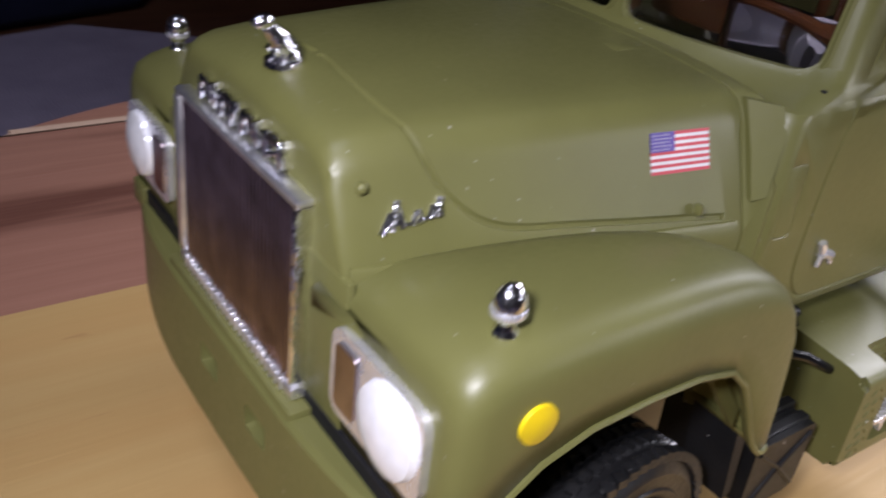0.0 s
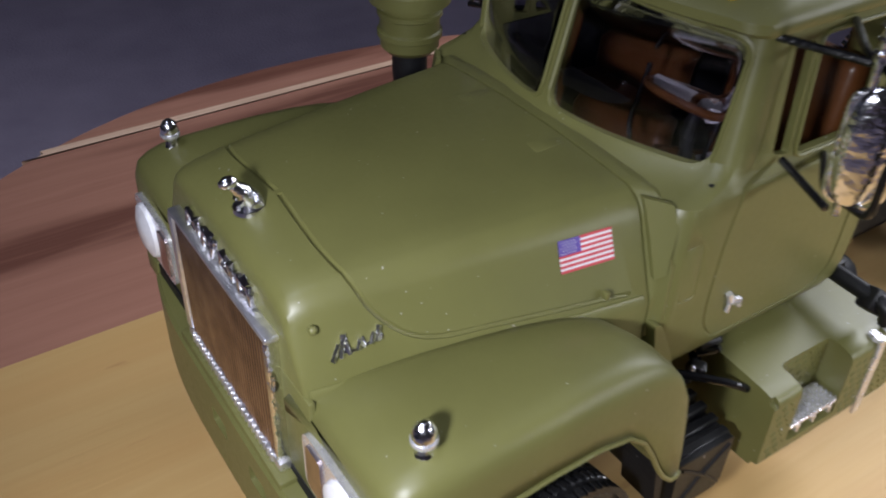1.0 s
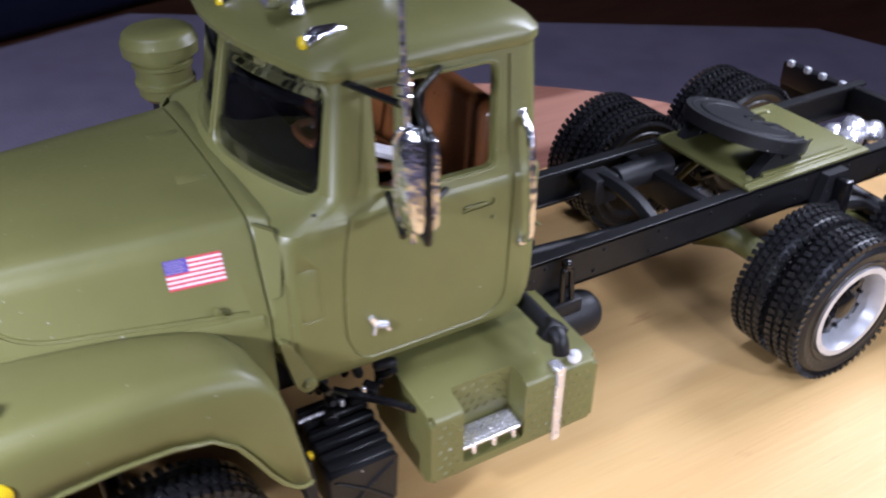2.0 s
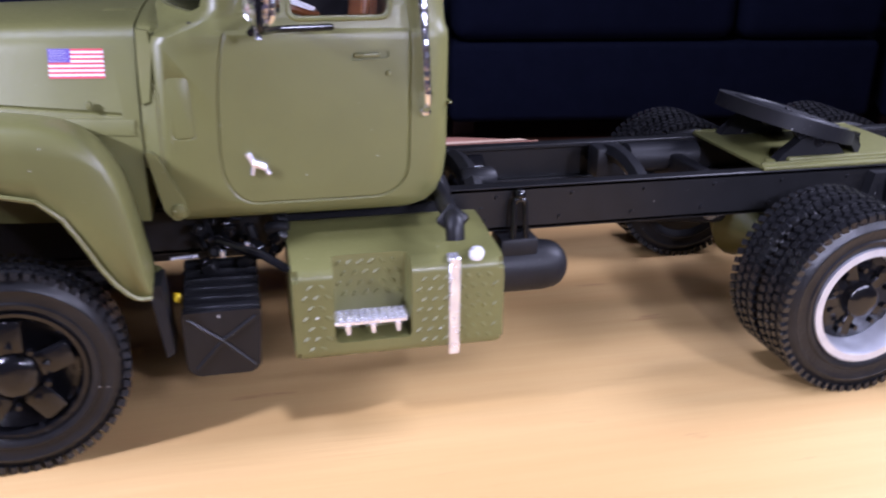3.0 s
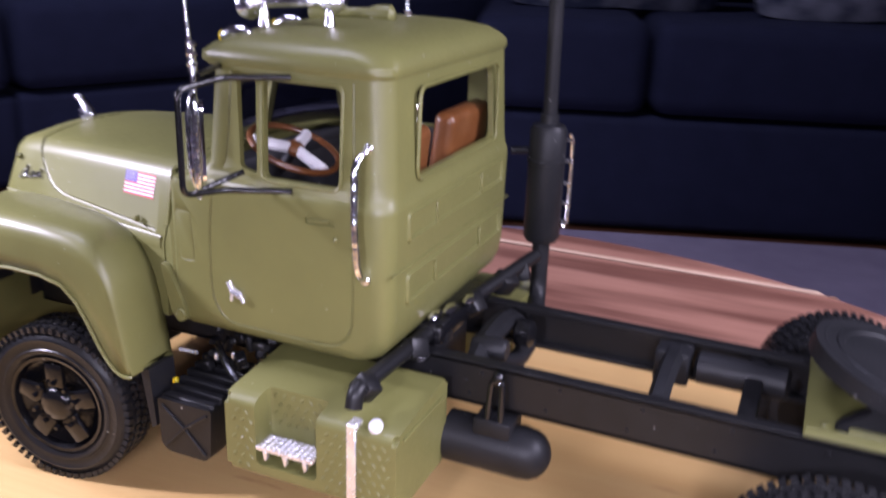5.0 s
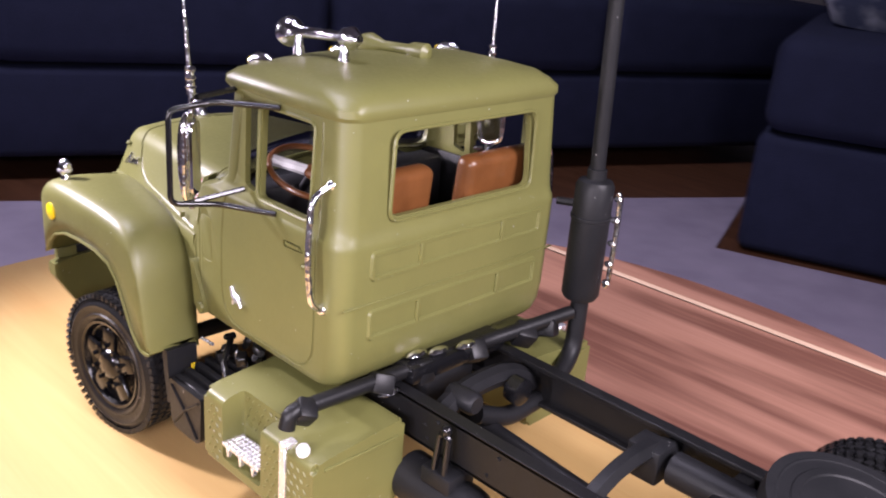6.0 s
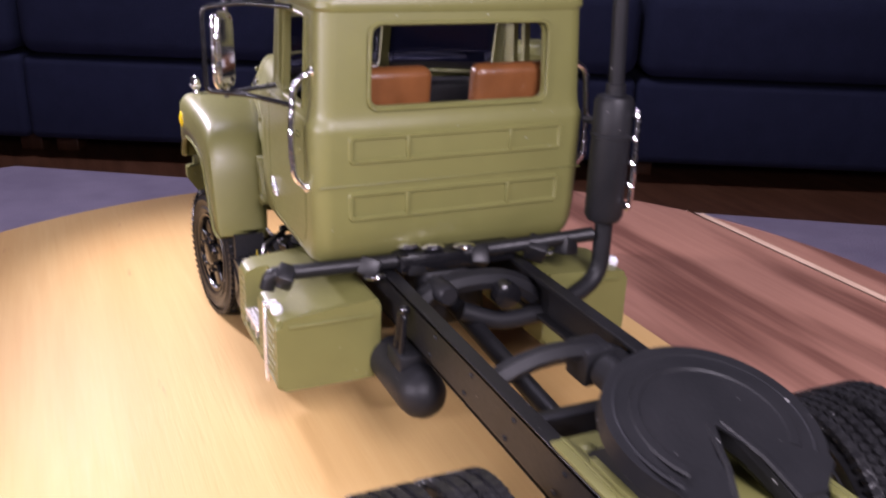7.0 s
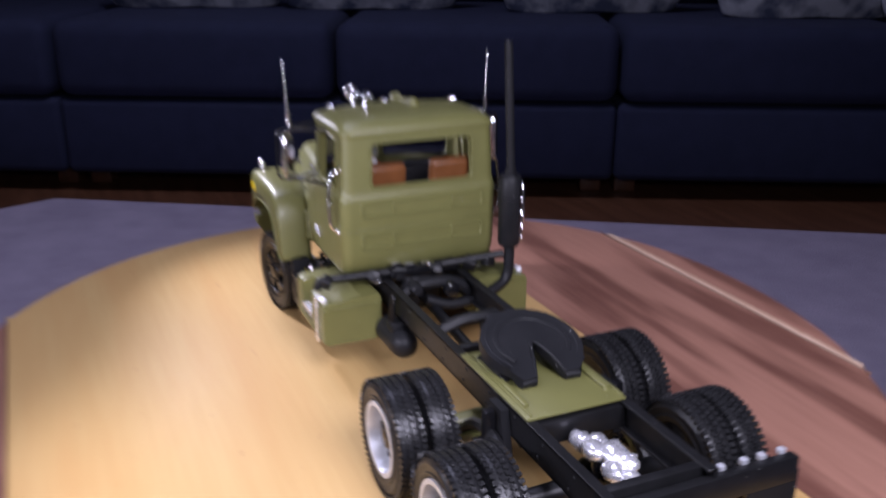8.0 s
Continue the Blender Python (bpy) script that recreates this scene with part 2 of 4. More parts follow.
# unseen glowing disc, added as fill for the dim room
room_fill = thing("room_fill", "unseen dim round fill light with a milky diffuser", "lamp")
part("fill_rim", turned([(2010, 330), (1960, 330), (1955, 320), (1975, 310)], (-700, -100, 0), "z", 48), WALL_PAINT, room_fill)
part("diffuser", turned([(1958, 318), (1950, 250), (1946, 5)], (-700, -100, 0), "z", 48), GLOW, room_fill)

# heading and distance of the sofa's fronts, and the joints between its seat cushions
FACETS = ((64, 1530, (-2180, -1552, -925)), (64, 1530, (-925, -297, 330)), (64, 1530, (330, 957, 1584)), (18, 1395, (-60, 266, 893)), (-7, 1660, (236, 862, 1200)), (-32, 2012, (400, 1030, 1660)))


def facet_point(heading, along, out, z):
    a = radians(heading)
    return (58 - math.sin(a) * out + math.cos(a) * along, 22 + math.cos(a) * out + math.sin(a) * along, z)


# rug: a many-sided sheet that stops short of the sofa
bm = bmesh.new()
edges_of_rug = [(radians(h), d) for h, d in ((-118, 1500), (-75, 1500), (-33, 1430), (18, 1385), (59, 1395), (110, 1700), (160, 1700), (205, 1700))]
ring = []
for (a, p), (b, q) in zip(edges_of_rug, edges_of_rug[1:] + edges_of_rug[:1]):
    k = math.sin(b - a)  # the two edges -x sin + y cos = d meet here
    ring.append((58 + (p * math.cos(b) - q * math.cos(a)) / k, 22 + (p * math.sin(b) - q * math.sin(a)) / k, -388))
# towards the corner of the sofa the rug runs on between its two fronts
corner = next(k for k, (h, d) in enumerate(edges_of_rug) if d == 1385)
ring[corner : corner + 1] = [facet_point(18, -90, 1385, -388), facet_point(59, 1090, 1395, -388)]
loft([[(x, y, -392) for x, y, z in ring], ring], bm)
tagged(part("rug", bm, RUG, None, "", 0), "large plain grey-violet short-pile rug under the table", "rug")


def sofa_section(heading, out, joints):
    root = thing("sofa_section", "dark navy upholstered sofa section with seat and back cushions", "sofa", group="sofa sections")

    def block(name, along0, along1, d0, d1, z0, z1, bevel, mat=SOFA_CLOTH):
        bm = box(along0, along1, d0, d1, z0, z1, bevel, 4)
        for v in bm.verts:
            v.co = facet_point(heading, v.co.x, out + v.co.y, v.co.z)
        return part(name, bm, mat, root)

    block("base", joints[0], joints[-1], 12, 900, -388 if heading == 18 else -345, -172, 18)
    for a, b in zip(joints, joints[1:]):
        block("seat_cushion", a + 3, b - 3, 0, 640, -168, 0, 34)
        block("back_cushion", a + 3, b - 3, 600, 860, -8, 420, 60)
    for a in () if heading == 18 else (joints[0] + 40, joints[-1] - 40):
        for d in (120, 840):
            block("foot", a - 25, a + 25, d - 25, d + 25, -392, -344, 4, TABLE_WOOD)


for heading, out, joints in FACETS:
    sofa_section(heading, out, joints)


def pillow(heading, along, out, lean):
    bm = ball((0, 0, 0), 1, n=32, stretch=(230, 70, 190))
    for v in bm.verts:
        x, y, z = v.co
        v.co = (x * (1 + 0.18 * abs(z) / 190), y, z * (1 + 0.18 * abs(x) / 230))
        v.co.rotate(Euler((lean, 0, 0.1)))
        v.co = facet_point(heading, v.co.x + along, out + v.co.y, max(0.8, v.co.z + 125))
    tagged(part("pillow", bm, PILLOW_CLOTH), "pale grey patterned throw pillow lying on the sofa", "pillow", group="pillows")


for heading, along, out in ((64, 300, 1830), (64, 800, 1740), (64, 1160, 1700), (64, -250, 1870), (64, -700, 1880), (18, 215, 1640), (18, 690, 1560)):
    pillow(heading, along, out, 0.35)

# ---- the table and its round board ----


def rim_point(a, inset=0.0):
    """A place on the edge of the round board, a little longer behind the truck."""
    c, d = math.cos(a), math.sin(a)
    long = BOARD[2] - inset + (22.5 if c > 0 else 0.0)
    k = (abs(c) ** 2.08 + abs(d) ** 2.08) ** (-1 / 2.08)
    return (BOARD[0] + long * k * c, BOARD[1] + (BOARD[2] - inset) * k * d)


def disc_piece(low, high, z0, z1):
    """The part of the board between two lines y = a + b x, as a slab."""
    ring = [(*rim_point(math.tau * k / 240), True) for k in range(240)]
    for (a, b), sign in ((low, 1), (high, -1)):
        kept = []
        for p, q in zip(ring, ring[1:] + ring[:1]):
            dp, dq = (sign * (w[1] - a - b * w[0]) for w in (p, q))
            if dp >= 0:
                kept.append(p)
            if dp * dq < 0:
                kept.append((*(p[i] + (q[i] - p[i]) * dp / (dp - dq) for i in (0, 1)), False))
        ring = kept
    cx, cy = BOARD[:2]
    shrunk = [(cx + (x - cx) * 0.989, cy + (y - cy) * 0.989) if edge else (x, y) for x, y, edge in ring]
    return loft([[(x, y, z0) for x, y, _ in ring], [(x, y, z1 - 2) for x, y, _ in ring], [(x, y, z1) for x, y in shrunk]])


board = thing("round_board", "rounded glued wooden board in pale, reddish and sapwood strips", "board")
part("plank", disc_piece((-999, 0), (-185.4, 0.01), -22, 0), CHERRY, board, "reddish brown plank with dark streaks", 20)
part("plank", disc_piece((-185.36, 0.01), (85.0, 0.01), -22, 0), BIRCH, board, "pale yellowish plank with fine grain", 20)
part("plank", disc_piece((85.04, 0.01), (999, 0), -22, 0), CHERRY, board, "reddish brown plank with dark streaks", 20)
part("inlay_strip", disc_piece((186.2, 0.01), (190.0, 0.01), -3, 0.12), SAPWOOD, board, "narrow pale sapwood strip", 20)
table = thing("coffee_table", "low dark wooden table under the round board", "table")
part("tabletop", turned([(-60, 120), (-60, 150), (-24, 150), (-24, 120)], (BOARD[0], BOARD[1], 0), "z", 64), TABLE_WOOD, table)
part("pedestal", turned([(-388, 110), (-375, 112), (-340, 40), (-90, 36), (-60, 90)], (BOARD[0], BOARD[1], 0), "z", 48), TABLE_WOOD, table)

# ---- the model truck: x to its rear, y to its right side, z up; front axle at x = 0 ----
truck = thing("model_truck", "olive green scale model truck with black chassis on the board", "model truck")


def tyre_mesh(y0, y1, r=22.0):
    """The carcass and, apart, its many lugs."""
    bm, lugs, mid = bmesh.new(), bmesh.new(), (y0 + y1) / 2
    turned([(y0 + 1.2, 13.2), (y0 + 0.4, 14.5), (y0 - 0.15, 15.3), (y0 - 0.15, 15.8), (y0 + 0.2, 16.1), (y0 + 0.1, 18.2), (y0 - 0.1, 18.5), (y0, 18.9), (y0 + 0.5, 19.5), (y0 + 1.3, 21.0), (y0 + 2.0, 21.3), (mid - 1.7, 21.5), (mid - 1.5, 20.9), (mid + 1.5, 20.9),
            (mid + 1.7, 21.5), (y1 - 2.0, 21.3), (y1 - 1.3, 21.0), (y1 - 0.5, 19.5), (y1, 18.9), (y1 + 0.1, 18.5), (y1 - 0.1, 18.2), (y1 - 0.2, 16.1), (y1 + 0.15, 15.8), (y1 + 0.15, 15.3), (y1 - 0.4, 14.5), (y1 - 1.2, 13.2)], (0, 0, 0), "y", 72, bm, False)
    for k in range(60):
        for row, (c, wide, shift) in enumerate(((y0 + 1.2, 1.9, 0), (mid - 1.3, 1.8, 0.5), (mid + 1.3, 1.8, 0), (y1 - 1.2, 1.9, 0.5))):
            a, deep = math.tau * (k + shift) / 60, 1.5 if row in (0, 3) else 1.1
            m = Matrix.Rotation(a, 4, "Y") @ Matrix.Translation((0, c, r - deep / 2)) @ Matrix.Rotation(0.25 * (-1) ** row, 4, "Z") @ Matrix.Diagonal((1.45, wide, deep, 1))
            bmesh.ops.create_cube(lugs, size=1, matrix=m)
    return bm, lugs


def moved(bm, m):
    bmesh.ops.transform(bm, matrix=m, verts=bm.verts)
    return bm


def wheel(x, side, y_in, y_out, kind, size=1.0, steer=0.0):
    """One wheel between two distances from the middle line: rim, with tyre, hub and nuts under it."""
    w = y_out - y_in
    place = Matrix.Translation((x, side * (y_in + y_out) / 2, 22.0 * size)) @ Matrix.Rotation(radians(steer) + (0 if side > 0 else math.pi), 4, "Z") @ Matrix.Diagonal((size, 1, size, 1))
    h = w / 2  # outward is +y here
    dish = SILVER if kind == "rear" else GLOSS_BLACK
    if kind == "front":
        prof = [(h - 5, 1.0), (h - 5, 8.0), (h - 3.0, 10.8), (h - 2.4, 12.2), (h - 0.4, 12.9), (h - 0.2, 13.7), (h - 1.0, 14.0), (-h + 1, 13.8), (-h + 1, 6)]
    elif kind == "rear":
        prof = [(h - 7.2, 1.0), (h - 7.0, 9.8), (h - 6.5, 10.8), (h - 0.6, 11.9), (h + 0.1, 12.2), (h + 0.1, 13.9), (h - 1.0, 14.0), (-h + 1, 13.8), (-h + 1, 6)]
    else:
        prof = [(h - 3.5, 1.0), (h - 3.5, 10.5), (h - 1.5, 12.0), (h - 0.4, 13.6), (h - 1.0, 14.0), (-h + 1, 13.8), (-h + 1, 6)]
    rim = part("wheel", moved(turned(prof, (0, 0, 0), "y", 56), place), dish, truck, {"front": "glossy black front wheel", "rear": "silver deep-dish outer rear wheel", "inner": "inner rear wheel"}[kind])
    carcass, lugs = tyre_mesh(-h, h)
    part("tyre", moved(carcass, place), RUBBER, rim, "black rubber tyre")
    part("tread", moved(lugs, place), TREAD, rim, "blocky off-road tread lugs", 0)["kind"] = "stuff"
    if kind == "inner":
        return
    bm = bmesh.new()
    if kind == "front":
        turned([(h - 2.2, 5.2), (h - 0.2, 4.6), (h + 0.6, 3.6), (h + 0.8, 1.0)], (0, 0, 0), "y", 28, bm)
        for k in range(5):
            a = math.tau * k / 5
            arm = Matrix.Rotation(a, 4, "Y") @ Matrix.Translation((0, h - 1.4, 8.2)) @ Matrix.Diagonal((1, 1, 1, 1))
            part("spoke", moved(box(-2.7, 2.7, -0.9, 0.9, -3.6, 3.6, 0.8, 2), place @ arm), GLOSS_BLACK, rim)
        top, ring_r, depth = h - 0.2, 6.4, 10
    else:
        turned([(h - 7.4, 11.4), (h - 6.3, 11.2), (h - 6.0, 9.4), (h - 5.4, 6.0), (h - 4.8, 4.4), (h - 2.6, 4.0), (h - 2.0, 3.2), (h - 1.9, 0.8)], (0, 0, 0), "y", 28, bm)
        for k in range(5):
            a = math.tau * (k + 0.3) / 5
            part("spoke", moved(box(-1.5, 1.5, -0.9, 0.9, -3.0, 3.0, 0.5, 1), place @ Matrix.Rotation(a, 4, "Y") @ Matrix.Translation((0, h - 5.2, 6.8))), GLOSS_BLACK, rim)
        top, ring_r, depth = h - 4.6, 7.2, 10
    part("hub", moved(bm, place), GLOSS_BLACK, rim, "glossy black hub")
    nut = bmesh.new()
    bmesh.ops.create_cone(nut, segments=6, radius1=0.75, radius2=0.6, depth=1.4, cap_ends=True, matrix=Matrix.Rotation(-math.pi / 2, 4, "X"))
    for k in range(depth):
        a = math.tau * k / depth
        part("wheel_nut", moved(nut.copy(), place @ Matrix.Translation((ring_r * math.sin(a), top + 0.4, ring_r * math.cos(a)))), GLOSS_BLACK, rim)
    nut.free()


for side in SIDES:
    wheel(5.8, side, 39.2, 50.4, "front", 0.98, 7.5)
    for axle in (190.0, 243.0):
        wheel(axle, side, 45.6, 56.4, "rear", 1.01)
        wheel(axle, side, 33.0, 43.8, "inner", 1.01)

# chassis
for side in SIDES:
    a, b = side * 16.5, side * 20.2
    bm = box(-28, 279, min(a, b), max(a, b), 43.2, 44.4, 0.2, 1)
    box(-28, 279, min(a, b), max(a, b), 33.2, 34.4, 0.2, 1, bm)
    box(-28, 279, min(side * 18.8, b), max(side * 18.8, b), 33.6, 44.0, 0, 1, bm)
    rail = part("frame_rail", bm, BLACK, truck, "long black channel frame rail")
    for x in range(108, 276, 19):
        for z in (36.0, 41.8):
            part("bolt", turned([(0, 0.55), (side * 0.5, 0.45)], (x + (z > 40) * 3, b, z), "y", 8), BLACK, rail)
for x0, x1, z0, z1 in ((168, 172, 34, 43), (228, 234, 34, 43), (272, 275.8, 34, 44), (60, 66, 34, 43)):
    part("cross_member", box(x0, x1, -18.8, 18.8, z0, z1, 0.8), BLACK, truck)
arch = [(151, y, 44.6 - 5.5 * (abs(y) / 18.5) ** 2.2) for y in np.linspace(-18.5, 18.5, 17)]
part("cross_member", rod(arch, 2.4, 6), MATT_BLACK, truck, "arched tubular cross member")
mount = [(107, y, 44.2 - 7.0 * (abs(y) / 18.5) ** 2.6) for y in np.linspace(-18.5, 18.5, 15)]
part("cross_member", rod(mount, 3.0, 8), MATT_BLACK, truck, "arched gearbox cross member")
part("mount_boss", turned([(-4.5, 2.2), (-3.6, 2.9), (3.6, 2.9), (4.5, 2.2)], (109, -9.5, 43.5), "x", 14), MATT_BLACK, truck)
part("brake_chamber", turned([(-2.4, 2.6), (-1.8, 3.6), (1.8, 3.6), (2.6, 2.4)], (112.5, 7.0, 41.5), "x", 16), GLOSS_BLACK, truck)
part("air_reservoir", turned([(0, 2.6), (0.8, 4.0), (21, 4.0), (22, 2.6)], (156, 8.5, 41.5), "x", 24), MATT_BLACK, truck, "black air reservoir between the rails")
part("reservoir_bracket", box(146.5, 155, 4.5, 12, 37, 45.5, 0.7), MATT_BLACK, truck)
part("drive_shaft", rod([(60, 0, 36), (183, 0, 26)], 2.4, 16), MATT_BLACK, truck)
part("gearbox", box(66, 96, -10, 10, 26, 44, 3, 3), MATT_BLACK, truck, "black gearbox under the cab")
part("engine_block", box(-18, 60, -13, 13, 28, 62, 3, 3), MATT_BLACK, truck, "black engine block")
# bar across behind the cab and its clamps
bar = part("cross_bar", rod(bent([(93.5, -50.5, 43.5), (93.5, -49.5, 47.2), (95, -17, 47.2), (98, 10, 48.5), (105, 37, 52)], 3), [1.95] * len(bent([(93.5, -50.5, 43.5), (93.5, -49.5, 47.2), (95, -17, 47.2), (98, 10, 48.5), (105, 37, 52)], 3)), 14), BLACK, truck, "black support bar across the chassis behind the cab")
for x, y, s in ((94, -46, 2.6), (95, -24, 2.8), (96, -12, 3.0), (98, 6, 2.8), (101, 22, 3.0), (103, 30, 2.6)):
    part("clamp", moved(box(-s, s, -s * 0.9, s * 0.9, -s, s, 0.8, 2), Matrix.Translation((x, y, 46.4 + max(0, y) * 0.08)) @ Euler((x * 1.7, y * 0.9, s)).to_matrix().to_4x4()), BLACK, bar)
part("cab_mount", box(88, 99, -17, 17, 44.5, 49.5, 1.2), GLOSS_BLACK, truck)
for x, y, z in ((95.5, -13, 51), (97, -7, 50.6), (99, 1, 50.6), (97, -23, 44.5), (102, 24, 47)):
    part("chipped_chrome", ball((x, y, z), 1.6, None, 8, (1.0, 2.2, 0.6)), CHROME, truck)

# axles and suspension
for axle in (190.0, 243.0):
    part("axle", rod([(axle, -46, 22), (axle, -12, 22), (axle, 0, 22), (axle, 12, 22), (axle, 46, 22)], [3, 4, 9, 4, 3], 18), OLIVE if axle < 200 else BLACK, truck, "rear axle housing")
part("differential", ball((252, 1, 32), 8.0, None, 14, (1.0, 0.8, 0.8)), GLOSS_BLACK, truck, "rear differential housing")
rng = random.Random(5)
for x, y, z, r in ((179, 0, 29, 5.6), (186, 1, 30, 6.0), (240, -3, 37, 4.4), (244, 1, 37.5, 4.2), (248, -3, 38, 4.6), (249, 4, 37, 4.2), (253, 0, 38.5, 4.8), (257, 3, 38, 4.4), (259, -3, 37, 4.2), (264, 0, 36, 4.4)):
    bm = ball((x, y, z), r, None, 12, (1.2, 0.9, 0.7))
    for v in bm.verts:
        v.co += Vector((rng.uniform(-0.5, 0.5), rng.uniform(-0.5, 0.5), rng.uniform(-0.5, 0.5)))
    part("housing_cover", bm, PALE_METAL, truck, "bright crumpled silver housing cover", 60)
for side in SIDES:
    part("leaf_spring", rod([(194 + 45 * k / 12, side * 25.5, 33 - 12 * (2 * k / 12 - 1) ** 2) for k in range(13)], 2.2, 8), BLACK, truck)
    part("leaf_spring", rod([(197 + 39 * k / 12, side * 25.5, 28.5 - 9 * (2 * k / 12 - 1) ** 2) for k in range(13)], 1.8, 8), OLIVE, truck, "olive lower spring leaf")
    part("trunnion", turned([(side * 20.5, 4.5), (side * 30, 4.2), (side * 31.5, 2.6)], (216.5, 0, 27), "y", 24), GLOSS_BLACK, truck)
    part("trunnion_bracket", slab([(208, 26), (225, 26), (221, 43), (212, 43)], "y", side * 20.4, side * 23.4), MATT_BLACK, truck, "black suspension bracket")
    part("torque_rod", rod([(196, side * 12, 30), (222, side * 15, 28)], 1.3, 10), GLOSS_BLACK, truck)
    part("shackle", box(215, 218.5, min(side * 24, side * 28), max(side * 24, side * 28), 24, 42, 0.5), GLOSS_BLACK, truck)
part("front_axle", rod([(0, -33, 22), (0, -22, 20), (0, 22, 20), (0, 33, 22)], 2.6, 12), BLACK, truck)
part("rear_bar", box(276.2, 280, -52, 52, 32, 41, 0.6), BLACK, truck, "black rear light bar")
for side in SIDES:
    part("mud_flap", box(278.5, 279.6, min(side * 33, side * 53), max(side * 33, side * 53), 8, 36, 0.2, 1), MATT_BLACK, truck, "black rear mud flap")
for y in (-48, -41, -34, 24, 33, 40, 48):
    part("tail_light", box(274.6, 277.0, y - 1.2, y + 1.2, 40.3, 42.7, 0.5), SILVER, truck)

# deck and fifth wheel
deck = part("deck_plate", box(181.5, 233.4, -20.2, 18.6, 44.4, 45.4, 0.35), OLIVE, truck, "olive deck plate on the frame")
for side in SIDES:
    part("deck_bar", box(190, 226, side * 16.0 - 1.6, side * 16.0 + 0.6, 45.3, 46.7, 0.5), OLIVE, deck)
    part("deck_boss", ball((186 + 40 * (side > 0), side * 15.2, 45.4), 1.5, None, 10, (1, 1, 0.5)), OLIVE, deck)
    part("deck_strip", box(182, 232, side * 17.9 - 0.5, side * 17.9 + 0.5, 45.3, 45.9, 0.2), OLIVE, deck)
cx, rad = 199.0, 19.0
outline = [(cx + rad * math.cos(a), rad * math.sin(a)) for a in np.linspace(radians(48), radians(312), 50)]
outline += [(216.4, -11.8), (216.2, -5.8), (206, -2.8), (199.6, -1.1), (198.4, 0), (199.6, 1.1), (206, 2.8), (216.2, 5.8), (216.4, 11.8)]
tilt = Matrix.Translation((199, 0, 54.2)) @ Matrix.Rotation(radians(15), 4, "Y") @ Matrix.Translation((-199, 0, 0))
plate = bmesh.new()
slab(outline, "z", -2.8, 1.0, plate)
edges = [e for e in plate.edges if all(v.co.z > 0.9 for v in e.verts)]
bmesh.ops.bevel(plate, geom=edges, offset=0.9, segments=3, affect="EDGES")
for v in plate.verts:
    if v.co.x > 212:
        v.co.z -= (v.co.x - 212) * 0.6
fifth = part("fifth_wheel", moved(plate, tilt), MATT_BLACK, truck, "matt black tilted fifth wheel plate with a throat", 30)
arc = np.linspace(radians(52), radians(308), 40)
for r0, r1, top in ((12.4, 14.6, 1.3), (16.4, 17.4, 1.15)):
    bm = loft([[(cx + r0 * math.cos(a), r0 * math.sin(a), 0.9), (cx + (r0 + 0.4) * math.cos(a), (r0 + 0.4) * math.sin(a), top), (cx + (r1 - 0.4) * math.cos(a), (r1 - 0.4) * math.sin(a), top), (cx + r1 * math.cos(a), r1 * math.sin(a), 0.9)] for a in arc])
    part("ridge", moved(bm, tilt), MATT_BLACK, fifth)
for side in SIDES:
    part("throat_lip", moved(rod([(199.4, side * 1.4, 0.9), (208, side * 3.8, 0.8), (215.5, side * 6.2, -1.4)], 0.6, 6), tilt), MATT_BLACK, fifth)
part("jaw", moved(turned([(-1.5, 2.2), (0.2, 2.2)], (197.6, 0, 0), "z", 20), tilt), BLACK, fifth)
for side in SIDES:
    part("rib", moved(slab([(189, -1), (209, -1), (202.2, -6), (197, -6)], "y", side * 15 - 0.8, side * 15 + 0.8), tilt), MATT_BLACK, fifth)
    foot = slab([(187.5, 45.4), (207.5, 45.4), (207.0, 46.8), (203.5, 50.6), (195.5, 52.4), (188.5, 46.8)], "y", side * 14.6 - 1.7, side * 14.6 + 1.7)
    part("foot", foot, MATT_BLACK, fifth)
    part("pivot", turned([(side * 8.5, 1.6), (side * 16.5, 1.6)], (199, 0, 50.5), "y", 14), GLOSS_BLACK, fifth)

# left air tank with its hanger
for side in (-1,):
    tank = part("air_tank", turned([(0, 4), (0.8, 6.3), (19.7, 6.3), (22.4, 5.9), (24.2, 5.0), (25.5, 3.5), (26.3, 1.7), (26.6, 0.2)], (102.8, side * 20.6, 24.0), "x", 32), MATT_BLACK, truck, "black air tank hung beside the frame")
    part("saddle", box(111, 120.5, -25.0, -16.2, 27.6, 32.6, 0.8), MATT_BLACK, tank)
    part("hanger", rod(bent([(114.2, -23.8, 31), (114.6, -22.8, 42.0), (117.2, -22.8, 42.0), (117.6, -23.8, 31)], 1.2), 0.8, 8), GLOSS_BLACK, tank)
    part("hanger_pin", ball((116, -22.4, 43), 1.5, None, 10), GLOSS_BLACK, tank)

